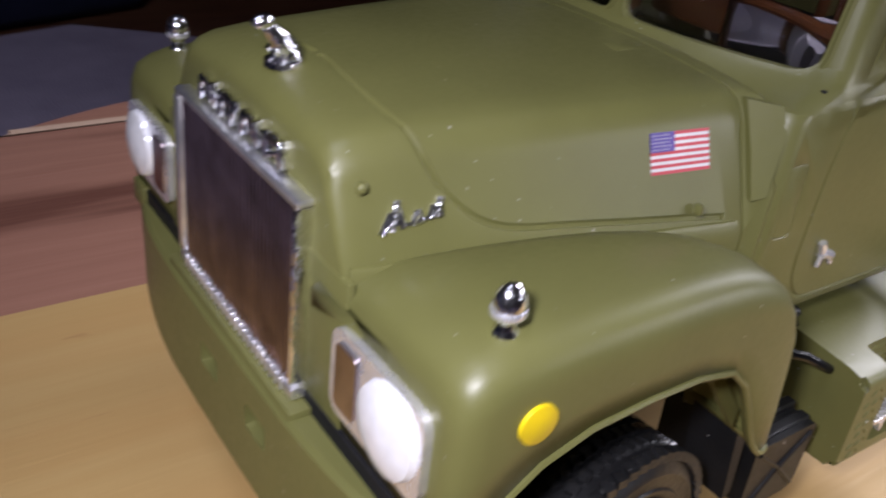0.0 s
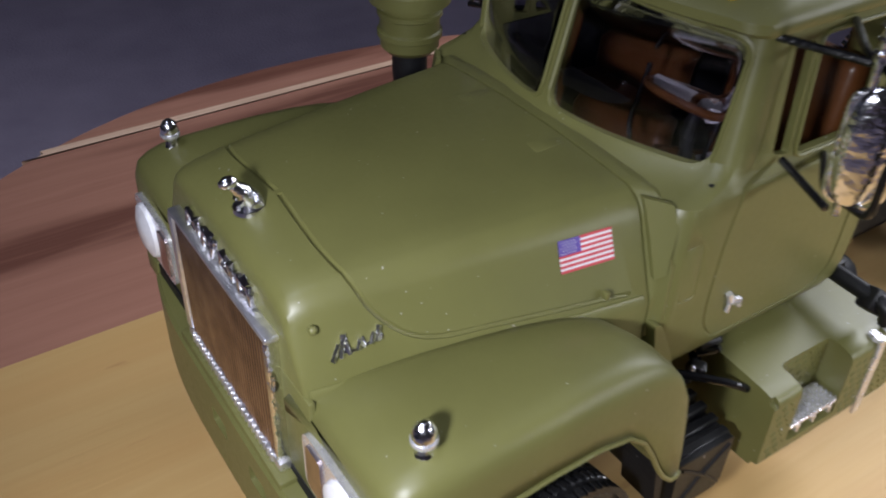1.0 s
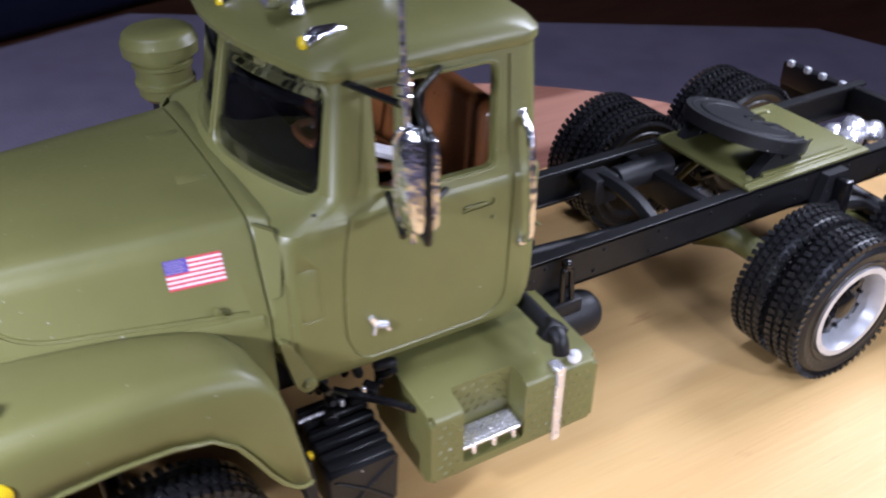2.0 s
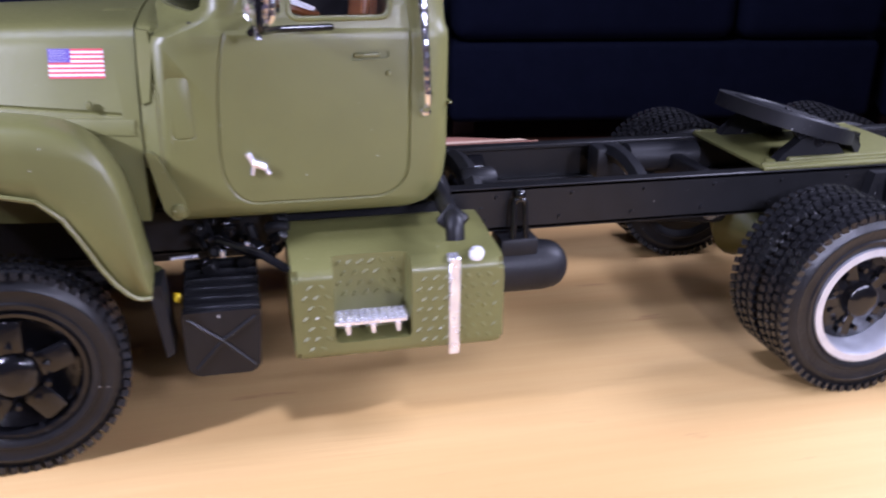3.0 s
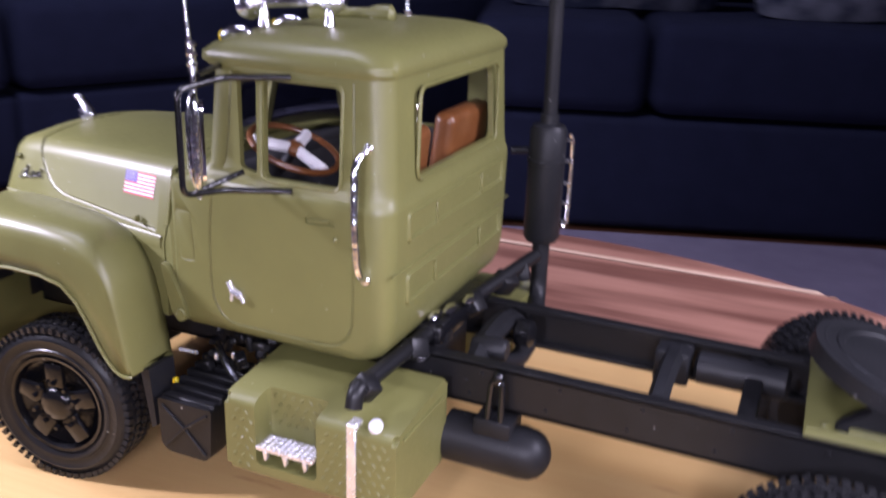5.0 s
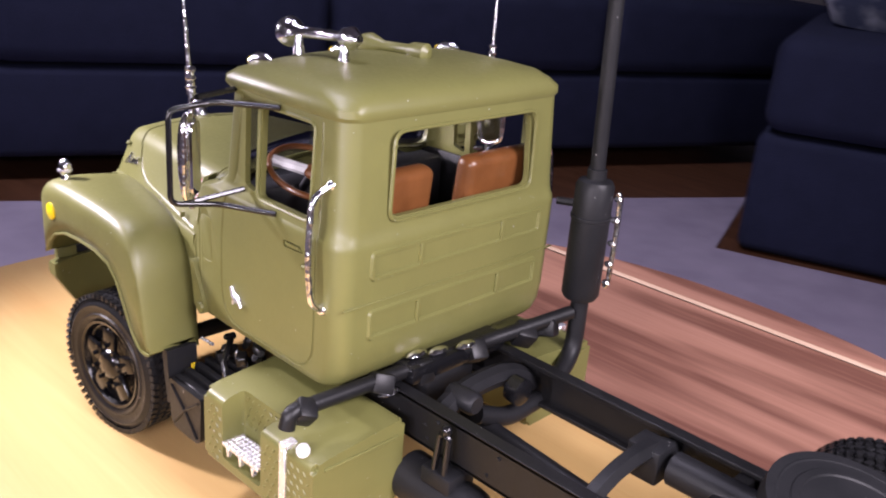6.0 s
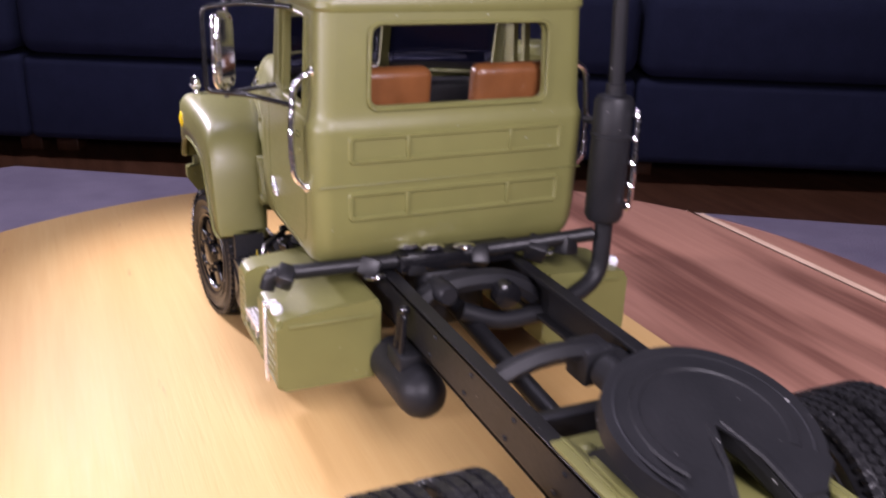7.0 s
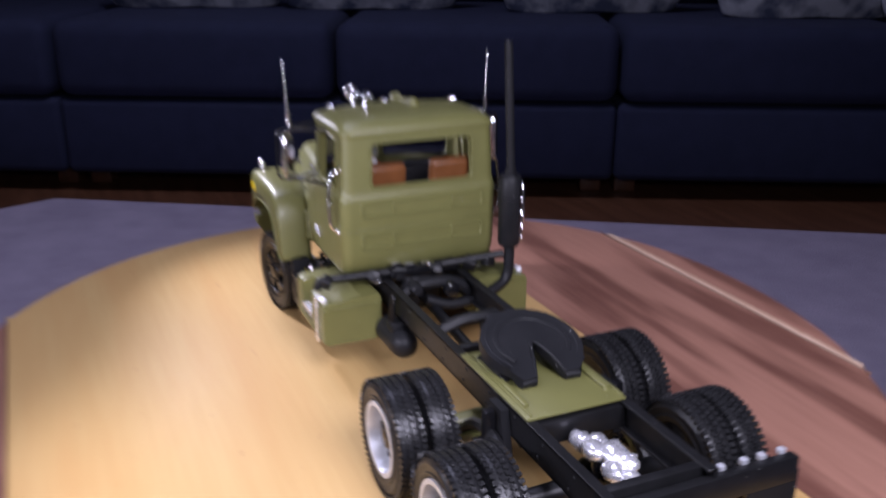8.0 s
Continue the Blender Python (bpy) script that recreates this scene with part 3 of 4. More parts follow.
# fuel tanks
def fuel_tank(side):
    y0, y1 = 24.0, 51.0
    outline = rounded([(y0, 19.4), (y1, 19.4), (y1, 38.4), (47.5, 39.4), (27.0, 41.2), (y0, 41.0)], 1.8, 5)
    body = slab(outline, "x", 60.3, 104.0)
    rims = [e for e in body.edges if abs(e.verts[0].co.x - e.verts[1].co.x) < 0.01]
    bmesh.ops.bevel(body, geom=rims, offset=1.7, segments=4, affect="EDGES", clamp_overlap=True)
    bmesh.ops.recalc_face_normals(body, faces=body.faces)
    notch = box(68.4, 84.4, 44.5, 60, 22.8, 50, 1.2, 2)
    if side < 0:
        for b in (body, notch):
            bmesh.ops.scale(b, vec=(1, -1, 1), verts=b.verts)
            bmesh.ops.reverse_faces(b, faces=b.faces)
    tank = finish("fuel_tank", carved(body, [notch]), OLIVE, truck, "olive diamond-plate fuel tank with a step recess", 32)
    lug = bmesh.new()
    bmesh.ops.create_icosphere(lug, subdivisions=1, radius=1, matrix=Matrix.Diagonal((1.0, 0.34, 0.42, 1)))
    plate = bmesh.new()
    for face, xs, zs in ((51.0, (62.6, 67.5), (21.8, 36.5)), (51.0, (86.0, 102.6), (21.8, 36.5)), (44.5, (70, 84), (31, 39))):
        k = 0
        for z in np.arange(zs[0], zs[1], 2.3):
            k += 1
            for x in np.arange(xs[0] + 1.1 * (k % 2), xs[1], 2.3):
                piece = moved(lug.copy(), Matrix.Translation((x, side * face, z)) @ Matrix.Rotation(radians(45 if (k + int(x)) % 2 else -45), 4, "Y"))
                mesh = bpy.data.meshes.new("lug")
                piece.to_mesh(mesh)
                plate.from_mesh(mesh)
                piece.free()
                bpy.data.meshes.remove(mesh)
    lug.free()
    part("tread_pattern", plate, OLIVE, tank)["kind"] = "stuff"
    strap = bmesh.new()
    out = side * 51.6
    for a, b, c, d in ((min(side * 50.8, out), max(side * 50.8, out), 18.0, 38.9), (min(side * 48, out), max(side * 48, out), 38.4, 39.9)):
        box(92.2, 94.5, a, b, c, d, 0.2, 1, strap)
    part("strap", strap, PALE_METAL, tank, "chipped chrome tank strap")
    part("filler_cap", turned([(0, 1.2), (0.8, 1.6), (1.7, 1.6), (2.5, 1.1), (2.7, 0.3)], (98.3, side * 49.4, 38.6), "z", 18), GLARE_WHITE, tank, "bright filler cap")
    bm = bmesh.new()
    box(68.4, 83.4, min(side * 45, side * 51.2), max(side * 45, side * 51.2), 26.6, 27.6, 0.2, 1, bm)
    for x in (71, 76.2, 81.4):
        slab([(x - 0.6, 26.6), (x + 0.6, 26.6), (x + 0.4, 24.6), (x - 0.1, 24.6)], "y", side * 50.2, side * 51.3, bm)
    for x in np.arange(69.8, 84, 1.5):
        for y in np.arange(46, 51.2, 1.2):
            bmesh.ops.create_cube(bm, size=1, matrix=Matrix.Translation((x, side * y, 27.65)) @ Matrix.Rotation(0.7, 4, "Z") @ Matrix.Diagonal((1.1, 0.3, 0.3, 1)))
    part("step", bm, PALE_METAL, tank, "silver tread plate step", 0)
    part("end_ridge", box(103.9, 104.6, side * 37 - 11, side * 37 + 11, 36.6, 37.4, 0.25), OLIVE, tank)


for side in SIDES:
    fuel_tank(side)

# battery box with ribbed top, flap and small engine parts under the cab
for side in SIDES:
    lo, hi = sorted((side * 30, side * 48))
    bm = slab(rounded([(38.3, 31.0), (54.0, 31.0), (53.2, 18.2), (51.5, 16.8), (40.5, 16.8), (38.6, 18.5)], 1.0), "y", side * 29, side * 48.2)
    battery = part("battery_box", bm, BLACK, truck, "black ribbed battery box below the cab")
    for k in range(6):
        y, z = side * (47.0 - 3.1 * k), 31.0 + 0.75 * k
        part("rib", box(38.6, 53.8, min(y, y - side * 2.2), max(y, y - side * 2.2), 29.5, z + 0.6, 0.35, 1), BLACK, battery)
    for a, b in (((39.5, 29.5), (46, 24.5)), ((52.8, 29.5), (46, 24.5)), ((46, 24.5), (40.5, 18.5)), ((46, 24.5), (52, 18.5))):
        part("ridge", rod([(a[0], side * 48.2, a[1]), (b[0], side * 48.3, b[1])], 0.45, 6), BLACK, battery)
    part("fender_flap", slab([(32.6, 37), (35.2, 37), (36.4, 22), (34.8, 21)], "y", side * 38.0, side * 47.0), MATT_BLACK, truck, "black splash flap behind the front wheel")
    rng = random.Random(21 + side)
    for k in range(22):
        x, y, z, a = rng.uniform(42, 60), rng.uniform(26, 37), rng.uniform(35.5, 45), rng.uniform(0.7, 1.9)
        turn = Matrix.Translation((x, side * y, z)) @ Euler((rng.uniform(-0.6, 0.6), rng.uniform(-0.6, 0.6), rng.uniform(0, 3))).to_matrix().to_4x4()
        bm = box(-a, a, -a * 0.8, a * 0.8, -a * 0.9, a * 0.9, 0.3, 1) if k % 2 else turned([(-a * 1.6, a * 0.5), (-a, a * 0.8), (a, a * 0.8), (a * 1.4, a * 0.3)], (0, 0, 0), "xyz"[k % 3], 12)
        part("engine_fitting", moved(bm, turn), (BLACK, GLOSS_BLACK, MATT_BLACK, GLOSS_BLACK, BLACK)[k % 5], truck)
    for x, y, z in ((52.2, 36, 40.0), (47.0, 36, 38.6)):
        part("chipped_chrome", box(x - 0.6, x + 0.5, side * y - 0.5, side * y + 0.5, z - 1.0, z + 0.9, 0.3, 1), PALE_METAL, truck)
    part("link_rod", rod([(36.6, side * 37, 38.6), (42.0, side * 37, 38.9)], 0.45, 8), PALE_METAL, truck, "thin pale link rod")
    part("yellow_tag", box(36.6, 38.0, side * 40 - 0.8, side * 40 + 0.8, 30.2, 32.2, 0.3, 1), YELLOW, truck)
    part("step_rod", rod([(46, side * 34, 41), (55, side * 42, 40), (60.2, side * 44, 37)], 0.9, 8), GLOSS_BLACK, truck)

# ---- hood, nose and fenders ----
STATIONS = ((-27.4, 80.4, 20.8, 79.0, 27.2, 68.2), (-27.2, 81.4, 21.4, 79.9, 27.7, 68.2), (-26.7, 82.4, 21.9, 80.7, 28.0, 68.2), (-25.6, 83.5, 22.3, 81.2, 28.2, 68.2), (-23.5, 84.4, 22.8, 81.6, 28.5, 68.2),
            (-18, 85.2, 23.6, 82.0, 28.9, 68.2), (0, 85.8, 26.0, 82.8, 31.6, 67.4), (18, 86.1, 28.4, 83.4, 34.4, 66.6), (33.6, 86.2, 30.2, 83.8, 36.6, 66.0))


def hood_profile(zt, yc, zc, yj, zj, low):
    """Half a cross-section from the crown down to the fender."""
    top = [(yc * 0.9 * k / 6, zt - (zt - zc) * 0.55 * (k / 6) ** 2) for k in range(7)]
    a, c, b = Vector(top[-1]), Vector((yc + 0.6, zc - 0.1)), Vector((yc + (yj - yc) * 0.24, zc + (zj - zc) * 0.24))
    curve = [a.lerp(c, t).lerp(c.lerp(b, t), t) for t in (0.17, 0.34, 0.5, 0.66, 0.83, 1.0)]
    return top + [tuple(p) for p in curve] + [(yj, zj), (yj, low)]


sections = []
close = [[a + (b - a) * k / n for a, b in zip(p, q)] for p, q in zip(STATIONS, STATIONS[1:]) for n in (max(1, int((q[0] - p[0]) / 2)),) for k in range(n)] + [STATIONS[-1]]
for x, zt, yc, zc, yj, zj in close:
    half = hood_profile(zt, yc, zc, yj, zj, 47.0)
    sections.append([(x, -y, z) for y, z in half[::-1]] + [(x, y, z) for y, z in half[1:]])
HOOD_SECTIONS = sections


def hood_point(x, t):
    """A place on the left flank or top of the hood: t runs from the crown (0) to the fender (1)."""
    k = max(i for i in range(len(STATIONS)) if STATIONS[i][0] <= x)
    k = min(k, len(STATIONS) - 2)
    f = (x - STATIONS[k][0]) / (STATIONS[k + 1][0] - STATIONS[k][0])
    s = [a + (b - a) * f for a, b in zip(STATIONS[k], STATIONS[k + 1])]
    line = hood_profile(*s[1:], 47.0)[:-1]
    spot = t * (len(line) - 1)
    i = min(int(spot), len(line) - 2)
    (y0, z0), (y1, z1) = line[i], line[i + 1]
    return Vector((x, y0 + (y1 - y0) * (spot - i), z0 + (z1 - z0) * (spot - i)))


def hood_spot(x, y=None, z=None):
    """The place on the hood at a distance from the middle line, or at a height."""
    low, high = 0.0, 1.0
    for _ in range(30):
        t = (low + high) / 2
        p = hood_point(x, t)
        if (p.y < y) if z is None else (p.z > z):
            low = t
        else:
            high = t
    return hood_point(x, t), t


def hood_arc(x, s):
    """The place on the hood at a length s along its section from the crown; and back, the length at a height or width."""
    line = [hood_point(x, k / 60) for k in range(61)]
    for a, b in zip(line, line[1:]):
        step = (b - a).length
        if s <= step:
            return a.lerp(b, s / step)
        s -= step
    return line[-1]


def arc_at(x, y=None, z=None):
    t = hood_spot(x, y, z)[1]
    line = [hood_point(x, t * k / 60) for k in range(61)]
    return sum((b - a).length for a, b in zip(line, line[1:]))


grooves = []
for side in SIDES:
    marks = [(x, arc_at(x, y=y), 0) for x, y in ((-16.8, 0.0), (-17.5, 8.0), (-17.7, 15.0), (-17.2, 21.0))] + [(x, arc_at(x, z=z), 0) for x, z in ((-15.4, 79.4), (-13.4, 76.4), (-10.3, 73.3), (-6.7, 71.6), (-2.5, 70.9), (6, 70.4), (16, 69.6), (25, 69.0), (31, 68.4))]
    marks = bent(marks, 6, 5)
    seam = [hood_arc(a.x + (b.x - a.x) * k / 4, a.y + (b.y - a.y) * k / 4) for a, b in zip(marks, marks[1:]) for k in range(4)]
    seam = [p for k, p in enumerate(seam) if (k == 0 or (p - seam[k - 1]).length > 0.15) and (side < 0 or p.y > 0.7)]
    grooves.append(rod([Vector((p.x, side * p.y, p.z)) for p in seam], 0.55, 6))
hood = finish("hood", carved(loft(HOOD_SECTIONS), grooves), OLIVE, truck, "smooth olive engine hood", 30)
for side in SIDES:
    part("hood_latch", box(24, 25.0, min(side * 34.4, side * 35.7), max(side * 34.4, side * 35.7), 69.8, 71.4, 0.3), OLIVE, hood)
    # flange where the flank meets the fender
    flange = []
    for x in np.linspace(-26.6, 32.5, 16):
        p = hood_spot(float(x), z=69.4 - 1.7 * (x + 27) / 59.5)[0]
        flange.append([(p.x, side * (p.y - 0.6), p.z + 0.1), (p.x, side * (p.y + 0.35), p.z), (p.x, side * (p.y + 0.75), p.z - 0.5), (p.x, side * (p.y + 0.9), p.z - 3.0), (p.x, side * (p.y - 0.6), p.z - 3.0)])
    part("flank_flange", loft(flange), OLIVE, hood)
    part("corner_stud", ball((-24.0, side * 24.9, 78.0), 0.8, None, 10), OLIVE, hood)
    # hinge plates on the hood's rear corners
    part("hinge_plate", box(26, 33, side * 9 - 3.4, side * 9 + 3.4, 84.6, 86.0, 0.4), OLIVE, hood)

# grille
grille = part("grille", box(-28.2, -27.2, -18.8, 18.8, 47.0, 74.4, 0.3), BLACK, hood, "chrome grille with fine upright bars in a bright frame")
for k in range(32):
    y = -17.8 + 35.6 * k / 31
    part("grille_bar", slab([(-28.1, y - 0.42), (-29.2, y - 0.2), (-29.4, y + 0.1), (-29.2, y + 0.3), (-28.1, y + 0.42)], "z", 47.2, 74.2), GRILLE, grille, smooth=0)
for y0, y1, z0, z1 in ((-20.4, 20.4, 74.0, 75.2), (-20.4, 20.4, 45.6, 47.6), (-20.0, -18.9, 47.7, 73.9), (18.7, 21.0, 47.7, 73.9)):
    part("grille_frame", box(-29.8, -27.2, y0, y1, z0, z1, 0.5), CHROME if y1 < 0 else FOIL, grille, "chrome frame strip")
for k in range(24):
    y = -17.3 + 34.6 * k / 23
    part("frame_tooth", box(-30.1, -29.2, y - 0.4, y + 0.4, 45.8, 47.9, 0.1, 1), FOIL, grille)
rng = random.Random(3)
for y in (-10.8, -3.7, 3.6, 10.6):  # four bright badge blocks over the grille, each of a few short bars
    bm = bmesh.new()
    for dy, dz, w, h in ((-2.0, 0, 0.7, 3.6), (1.9, 0, 0.7, 3.6), (0, 1.2, 2.0, 0.8), (-0.2, -0.6, 1.8, 0.7)):
        turn = Matrix.Translation((-27.9, y + dy, 77.6 + dz)) @ Euler((rng.uniform(-0.35, 0.35), rng.uniform(-0.2, 0.2), 0)).to_matrix().to_4x4()
        piece = box(-0.9, 0.9, -w, w, -h / 2, h / 2, 0.3, 2)
        moved(piece, turn)
        mesh = bpy.data.meshes.new("bar")
        piece.to_mesh(mesh)
        bm.from_mesh(mesh)
        piece.free()
        bpy.data.meshes.remove(mesh)
    part("badge_block", bm, CHROME, hood, "chrome badge block")
# ornament: a slim chrome finial on a round pad, as plain shapes
bm = turned([(84.4, 2.6), (85.2, 2.5), (85.6, 1.4)], (-22.4, -0.6, 0), "z", 18)
rod([(-21.6, -0.6, 85), (-22.2, -0.6, 86.6), (-23.2, -0.6, 88.2), (-24.6, -0.6, 89.6)], [2.0, 1.9, 1.4, 0.9], 10, bm)
rod([(-22.2, -1.5, 85.0), (-24.0, -1.6, 86.8)], [0.7, 0.6], 8, bm)
rod([(-22.2, 0.3, 85.0), (-24.0, 0.4, 86.8)], [0.7, 0.6], 8, bm)
ball((-25.2, -0.6, 90.2), 1.25, bm, 10, (1.3, 0.9, 0.9))
part("ornament", bm, CHROME, hood, "small chrome hood ornament on a round pad")
# side badge: slanted chrome strokes
for k, (x, h, lean) in enumerate(((-22.2, 2.2, 1.6), (-20.8, 3.4, 1.0), (-19.4, 3.0, -0.6), (-18.0, 1.5, 0.8), (-16.9, 1.5, -0.5), (-15.9, 1.6, 0.9), (-15.0, 2.3, 0.9), (-14.3, 1.2, -0.5))):
    z = 72.6 + 0.16 * (x + 22)
    a, b = hood_spot(x, z=z)[0], hood_spot(x + lean, z=z + h)[0]
    part("badge_stroke", rod([(a.x, -a.y - 0.35, a.z), (b.x, -b.y - 0.35, b.z)], [0.42, 0.5], 6), CHROME, hood, "chrome side badge stroke")
part("badge_stroke", rod([(p.x, -p.y - 0.3, p.z) for p, _ in (hood_spot(-21.6, z=73.6), hood_spot(-18, z=73.3), hood_spot(-14, z=74.4))], 0.35, 6), CHROME, hood)


def flag(side):
    """Printed flag on the flank of the hood, following its slope."""
    def spot(u, v, lift):
        x = 17.4 + 10.3 * u
        p = hood_point(x, 0.78)
        low = hood_point(x, 0.995)
        z = 75.3 + 5.4 * v
        k = (z - low.z) / (p.z - low.z)
        y = low.y + (p.y - low.y) * k
        return (x, side * (y + lift), z)

    def sheet(rects, lift):
        bm = bmesh.new()
        for u0, u1, v0, v1 in rects:
            loft([[spot(u0, v0, lift), spot(u1, v0, lift), spot(u1, v1, lift), spot(u0, v1, lift)], [spot(u0, v0, -0.3), spot(u1, v0, -0.3), spot(u1, v1, -0.3), spot(u0, v1, -0.3)]], bm)
        return bm

    base = part("flag_decal", sheet([(0, 1, 0, 1)], 0.12), WHITE, hood, "printed flag with red and white stripes and a blue field", 0)
    part("stripes", sheet([(0, 1, k / 6.5, (k + 0.5) / 6.5) for k in range(4)] + [(0.4, 1, k / 6.5, (k + 0.5) / 6.5) for k in (4, 5, 6)], 0.16), RED, base, "red stripes", 0)
    part("field", sheet([(0, 0.4, 3.5 / 6.5, 1)], 0.2), BLUE, base, "blue field", 0)
    part("stars", sheet([(0.04 + 0.06 * i + 0.03 * (j % 2), 0.055 + 0.06 * i + 0.03 * (j % 2), 0.58 + 0.085 * j, 0.61 + 0.085 * j) for i in range(6 - 1) for j in range(5)], 0.23), WHITE, base, "small white dots", 0)


for side in SIDES:
    flag(side)

FENDER = ((-27.4, 65.6, 49.6, 47.4), (-27.1, 67.8, 51.2, 47.4), (-26.0, 69.6, 52.3, 47.4), (-23.6, 70.8, 52.8, 48.6), (-20.5, 71.7, 52.9, 52.4), (-16, 72.0, 53.0, 56.0), (-9, 72.2, 53.0, 58.4),
          (0, 72.2, 53.0, 59.2), (9, 71.9, 52.8, 59.0), (16, 71.2, 52.6, 57.4), (20, 70.4, 52.5, 53.8), (23, 69.2, 52.4, 48.6), (25.5, 67.2, 52.3, 43.6), (27.6, 64.4, 52.2, 40.2), (29.6, 60.4, 52.1, 38.0), (30.8, 55.5, 51.9, 37.0), (32.0, 48.5, 51.7, 36.6), (33.0, 42.0, 51.4, 36.5), (33.6, 38.2, 51.0, 36.5))


def fender(side):
    sections = []
    for x, top, out, low in FENDER:
        inner = 22.0 + (x + 31) * 0.22
        low_in = top - 5.0
        edge = 4.8 if x < 22 else max(2.4, 4.8 - (x - 22) * 0.45)  # the corner grows crisper towards the rear
        reach = out - edge - inner
        pts = [(inner, low_in + 1.6), (inner + reach * 0.2, top - 2.2), (inner + reach * 0.45, top - 1.1), (inner + reach * 0.75, top - 0.3), (out - edge, top - 0.5)]
        a, c, b = Vector((out - edge, top - 0.5)), Vector((out - 0.2, top - 0.7)), Vector((out, max(low, top - edge - 0.6)))
        pts += [tuple(a.lerp(c, t).lerp(c.lerp(b, t), t)) for t in (0.2, 0.4, 0.6, 0.8, 1.0)]
        z_mid = b.y
        pts += [(out + 0.1, z_mid + (low - z_mid) * 0.5), (out, low)]
        sections.append([(x, side * y, z) for y, z in pts])
    front = [(x, side * 22.5, z) for x, y, z in sections[0]]
    rear = [(x, side * min(abs(y), 37.5), z) for x, y, z in sections[-1]]
    bm = loft([front, *sections, rear], None, False, False)
    bmesh.ops.remove_doubles(bm, verts=bm.verts, dist=0.02)
    ob = part("fender", bm, OLIVE, truck, "rounded olive front fender", 40)
    thick = ob.modifiers.new("thickness", "SOLIDIFY")
    thick.thickness, thick.offset = 0.0012, -1
    part("arch_lip", rod([(x, side * (out + 0.1), low) for x, _, out, low in FENDER[3:]], 0.5, 6), OLIVE, ob)
    # torpedo lamp on top
    lamp = part("fender_lamp", ball((-19.4, side * 47.5, 74.6), 1.95, None, 18, (0.95, 0.9, 1.35)), CHROME, ob, "chrome egg-shaped marker lamp")
    part("lamp_stem", turned([(71.0, 1.5), (72.0, 1.1), (73.4, 1.0)], (-19.4, side * 47.5, 0), "z", 14), CHROME, lamp)
    part("lamp_band", turned([(73.4, 1.9), (73.8, 2.05), (74.2, 1.95)], (-19.4, side * 47.5, 0), "z", 18), PALE_METAL, lamp)
    part("brace", slab([(15.5, 57.0), (18.0, 57.0), (28.8, 43.0), (28.8, 39.5)], "y", side * 46.6, side * 48.0), OLIVE, ob)
    part("side_marker", turned([(side * 51.4, 2.7), (side * 53.5, 2.5), (side * 53.9, 1.0)], (-17.8, 0, 62.6), "y", 24), YELLOW, ob, "round yellow side marker")
    # headlamp unit
    y0, y1 = sorted((side * 28.2, side * 48.2))
    frame_outline = rounded([(y0, 50.8), (y1, 50.8), (y1, 63.2), (y0, 63.2)], 2.5)
    unit = part("headlamp", slab(frame_outline, "x", -28.6, -27.2), PALE_METAL, ob, "chrome headlamp bezel with a round lamp and an inner chrome bowl")
    part("lens", turned([(-28.4, 6.0), (-29.4, 5.6), (-30.2, 3.4), (-30.4, 0.6)], (0, side * 41.6, 57.0), "x", 28), GLARE_WHITE, unit, "round lens with flash glare in its white colour")
    # inner chrome bowl, its reflected wood tint put into the colour
    part("lamp_bowl", slab(rounded([(side * 29.8, 52.4), (side * 34.6, 52.4), (side * 34.6, 61.6), (side * 29.8, 61.6)], 1.0), "x", -29.0, -28.4), GRILLE, unit)


for side in SIDES:
    fender(side)

# bumper: deep, wrapped at its ends, with recessed slots
sections = []
for y in np.linspace(-52.0, 52.0, 41):
    k = abs(y) / 52.0
    x, low = -31.6 + 6.0 * k**4, 23.0 + 5.4 * min(1, k / 0.85) ** 4 + 12.0 * max(0, k - 0.85) / 0.15
    sections.append([(x + 0.8, y, low), (x, y, low + 1.0), (x, y, 43.6), (x + 0.7, y, 44.4), (x + 4.5, y, 44.4), (x + 4.5, y, low)])
slots = [box(-40, -22, y - 3.4, y + 3.4, 34.2, 38.4, 0.8) for y in (-13, 4)]
bumper = finish("bumper", carved(loft(sections), slots), OLIVE, truck, "deep olive front bumper with two slots", 30)
for side in SIDES:
    part("nose_panel", box(-27.6, -26.4, min(side * 19.6, side * 29.4), max(side * 19.6, side * 29.4), 44.2, 68.4, 0.4), OLIVE, truck, "olive nose panel beside the grille")
# added black sheet that stands for shade in the slots and gaps
part("gap_backing", box(-27.8, -26.8, -47, 47, 36, 47.0, 0.2), MATT_BLACK, truck)
part("bumper_filler", box(-31.0, -27.4, -22.5, 22.5, 42.5, 45.5, 0.5), OLIVE, truck)
for side in SIDES:
    part("bumper_filler", box(-28.4, -25.4, min(side * 43, side * 49.0), max(side * 43, side * 49.0), 42.8, 47.4, 0.5), OLIVE, truck)

# ---- cab ----


def outline(z, front, corner, rear, w, rf, rr):
    """A level section of the cab: front bowed from the middle to the corner posts."""
    pts = []
    for k in range(9):
        y = -(w - rf) + 2 * (w - rf) * k / 8
        pts.append((front + (corner - front) * (y / (w - rf)) ** 2, y))
    for cx, cy, r, a0 in ((corner + rf, w - rf, rf, 180), (rear - rr, w - rr, rr, 90), (rear - rr, -(w - rr), rr, 0), (corner + rf, -(w - rf), rf, -90)):
        ring = [(cx + r * math.cos(radians(a0 - 90 * k / 6)), cy + r * math.sin(radians(a0 - 90 * k / 6))) for k in range(7)]
        pts += ring[1:-1] if a0 in (180, -90) else ring
    return [(x, y, z) for x, y in pts]


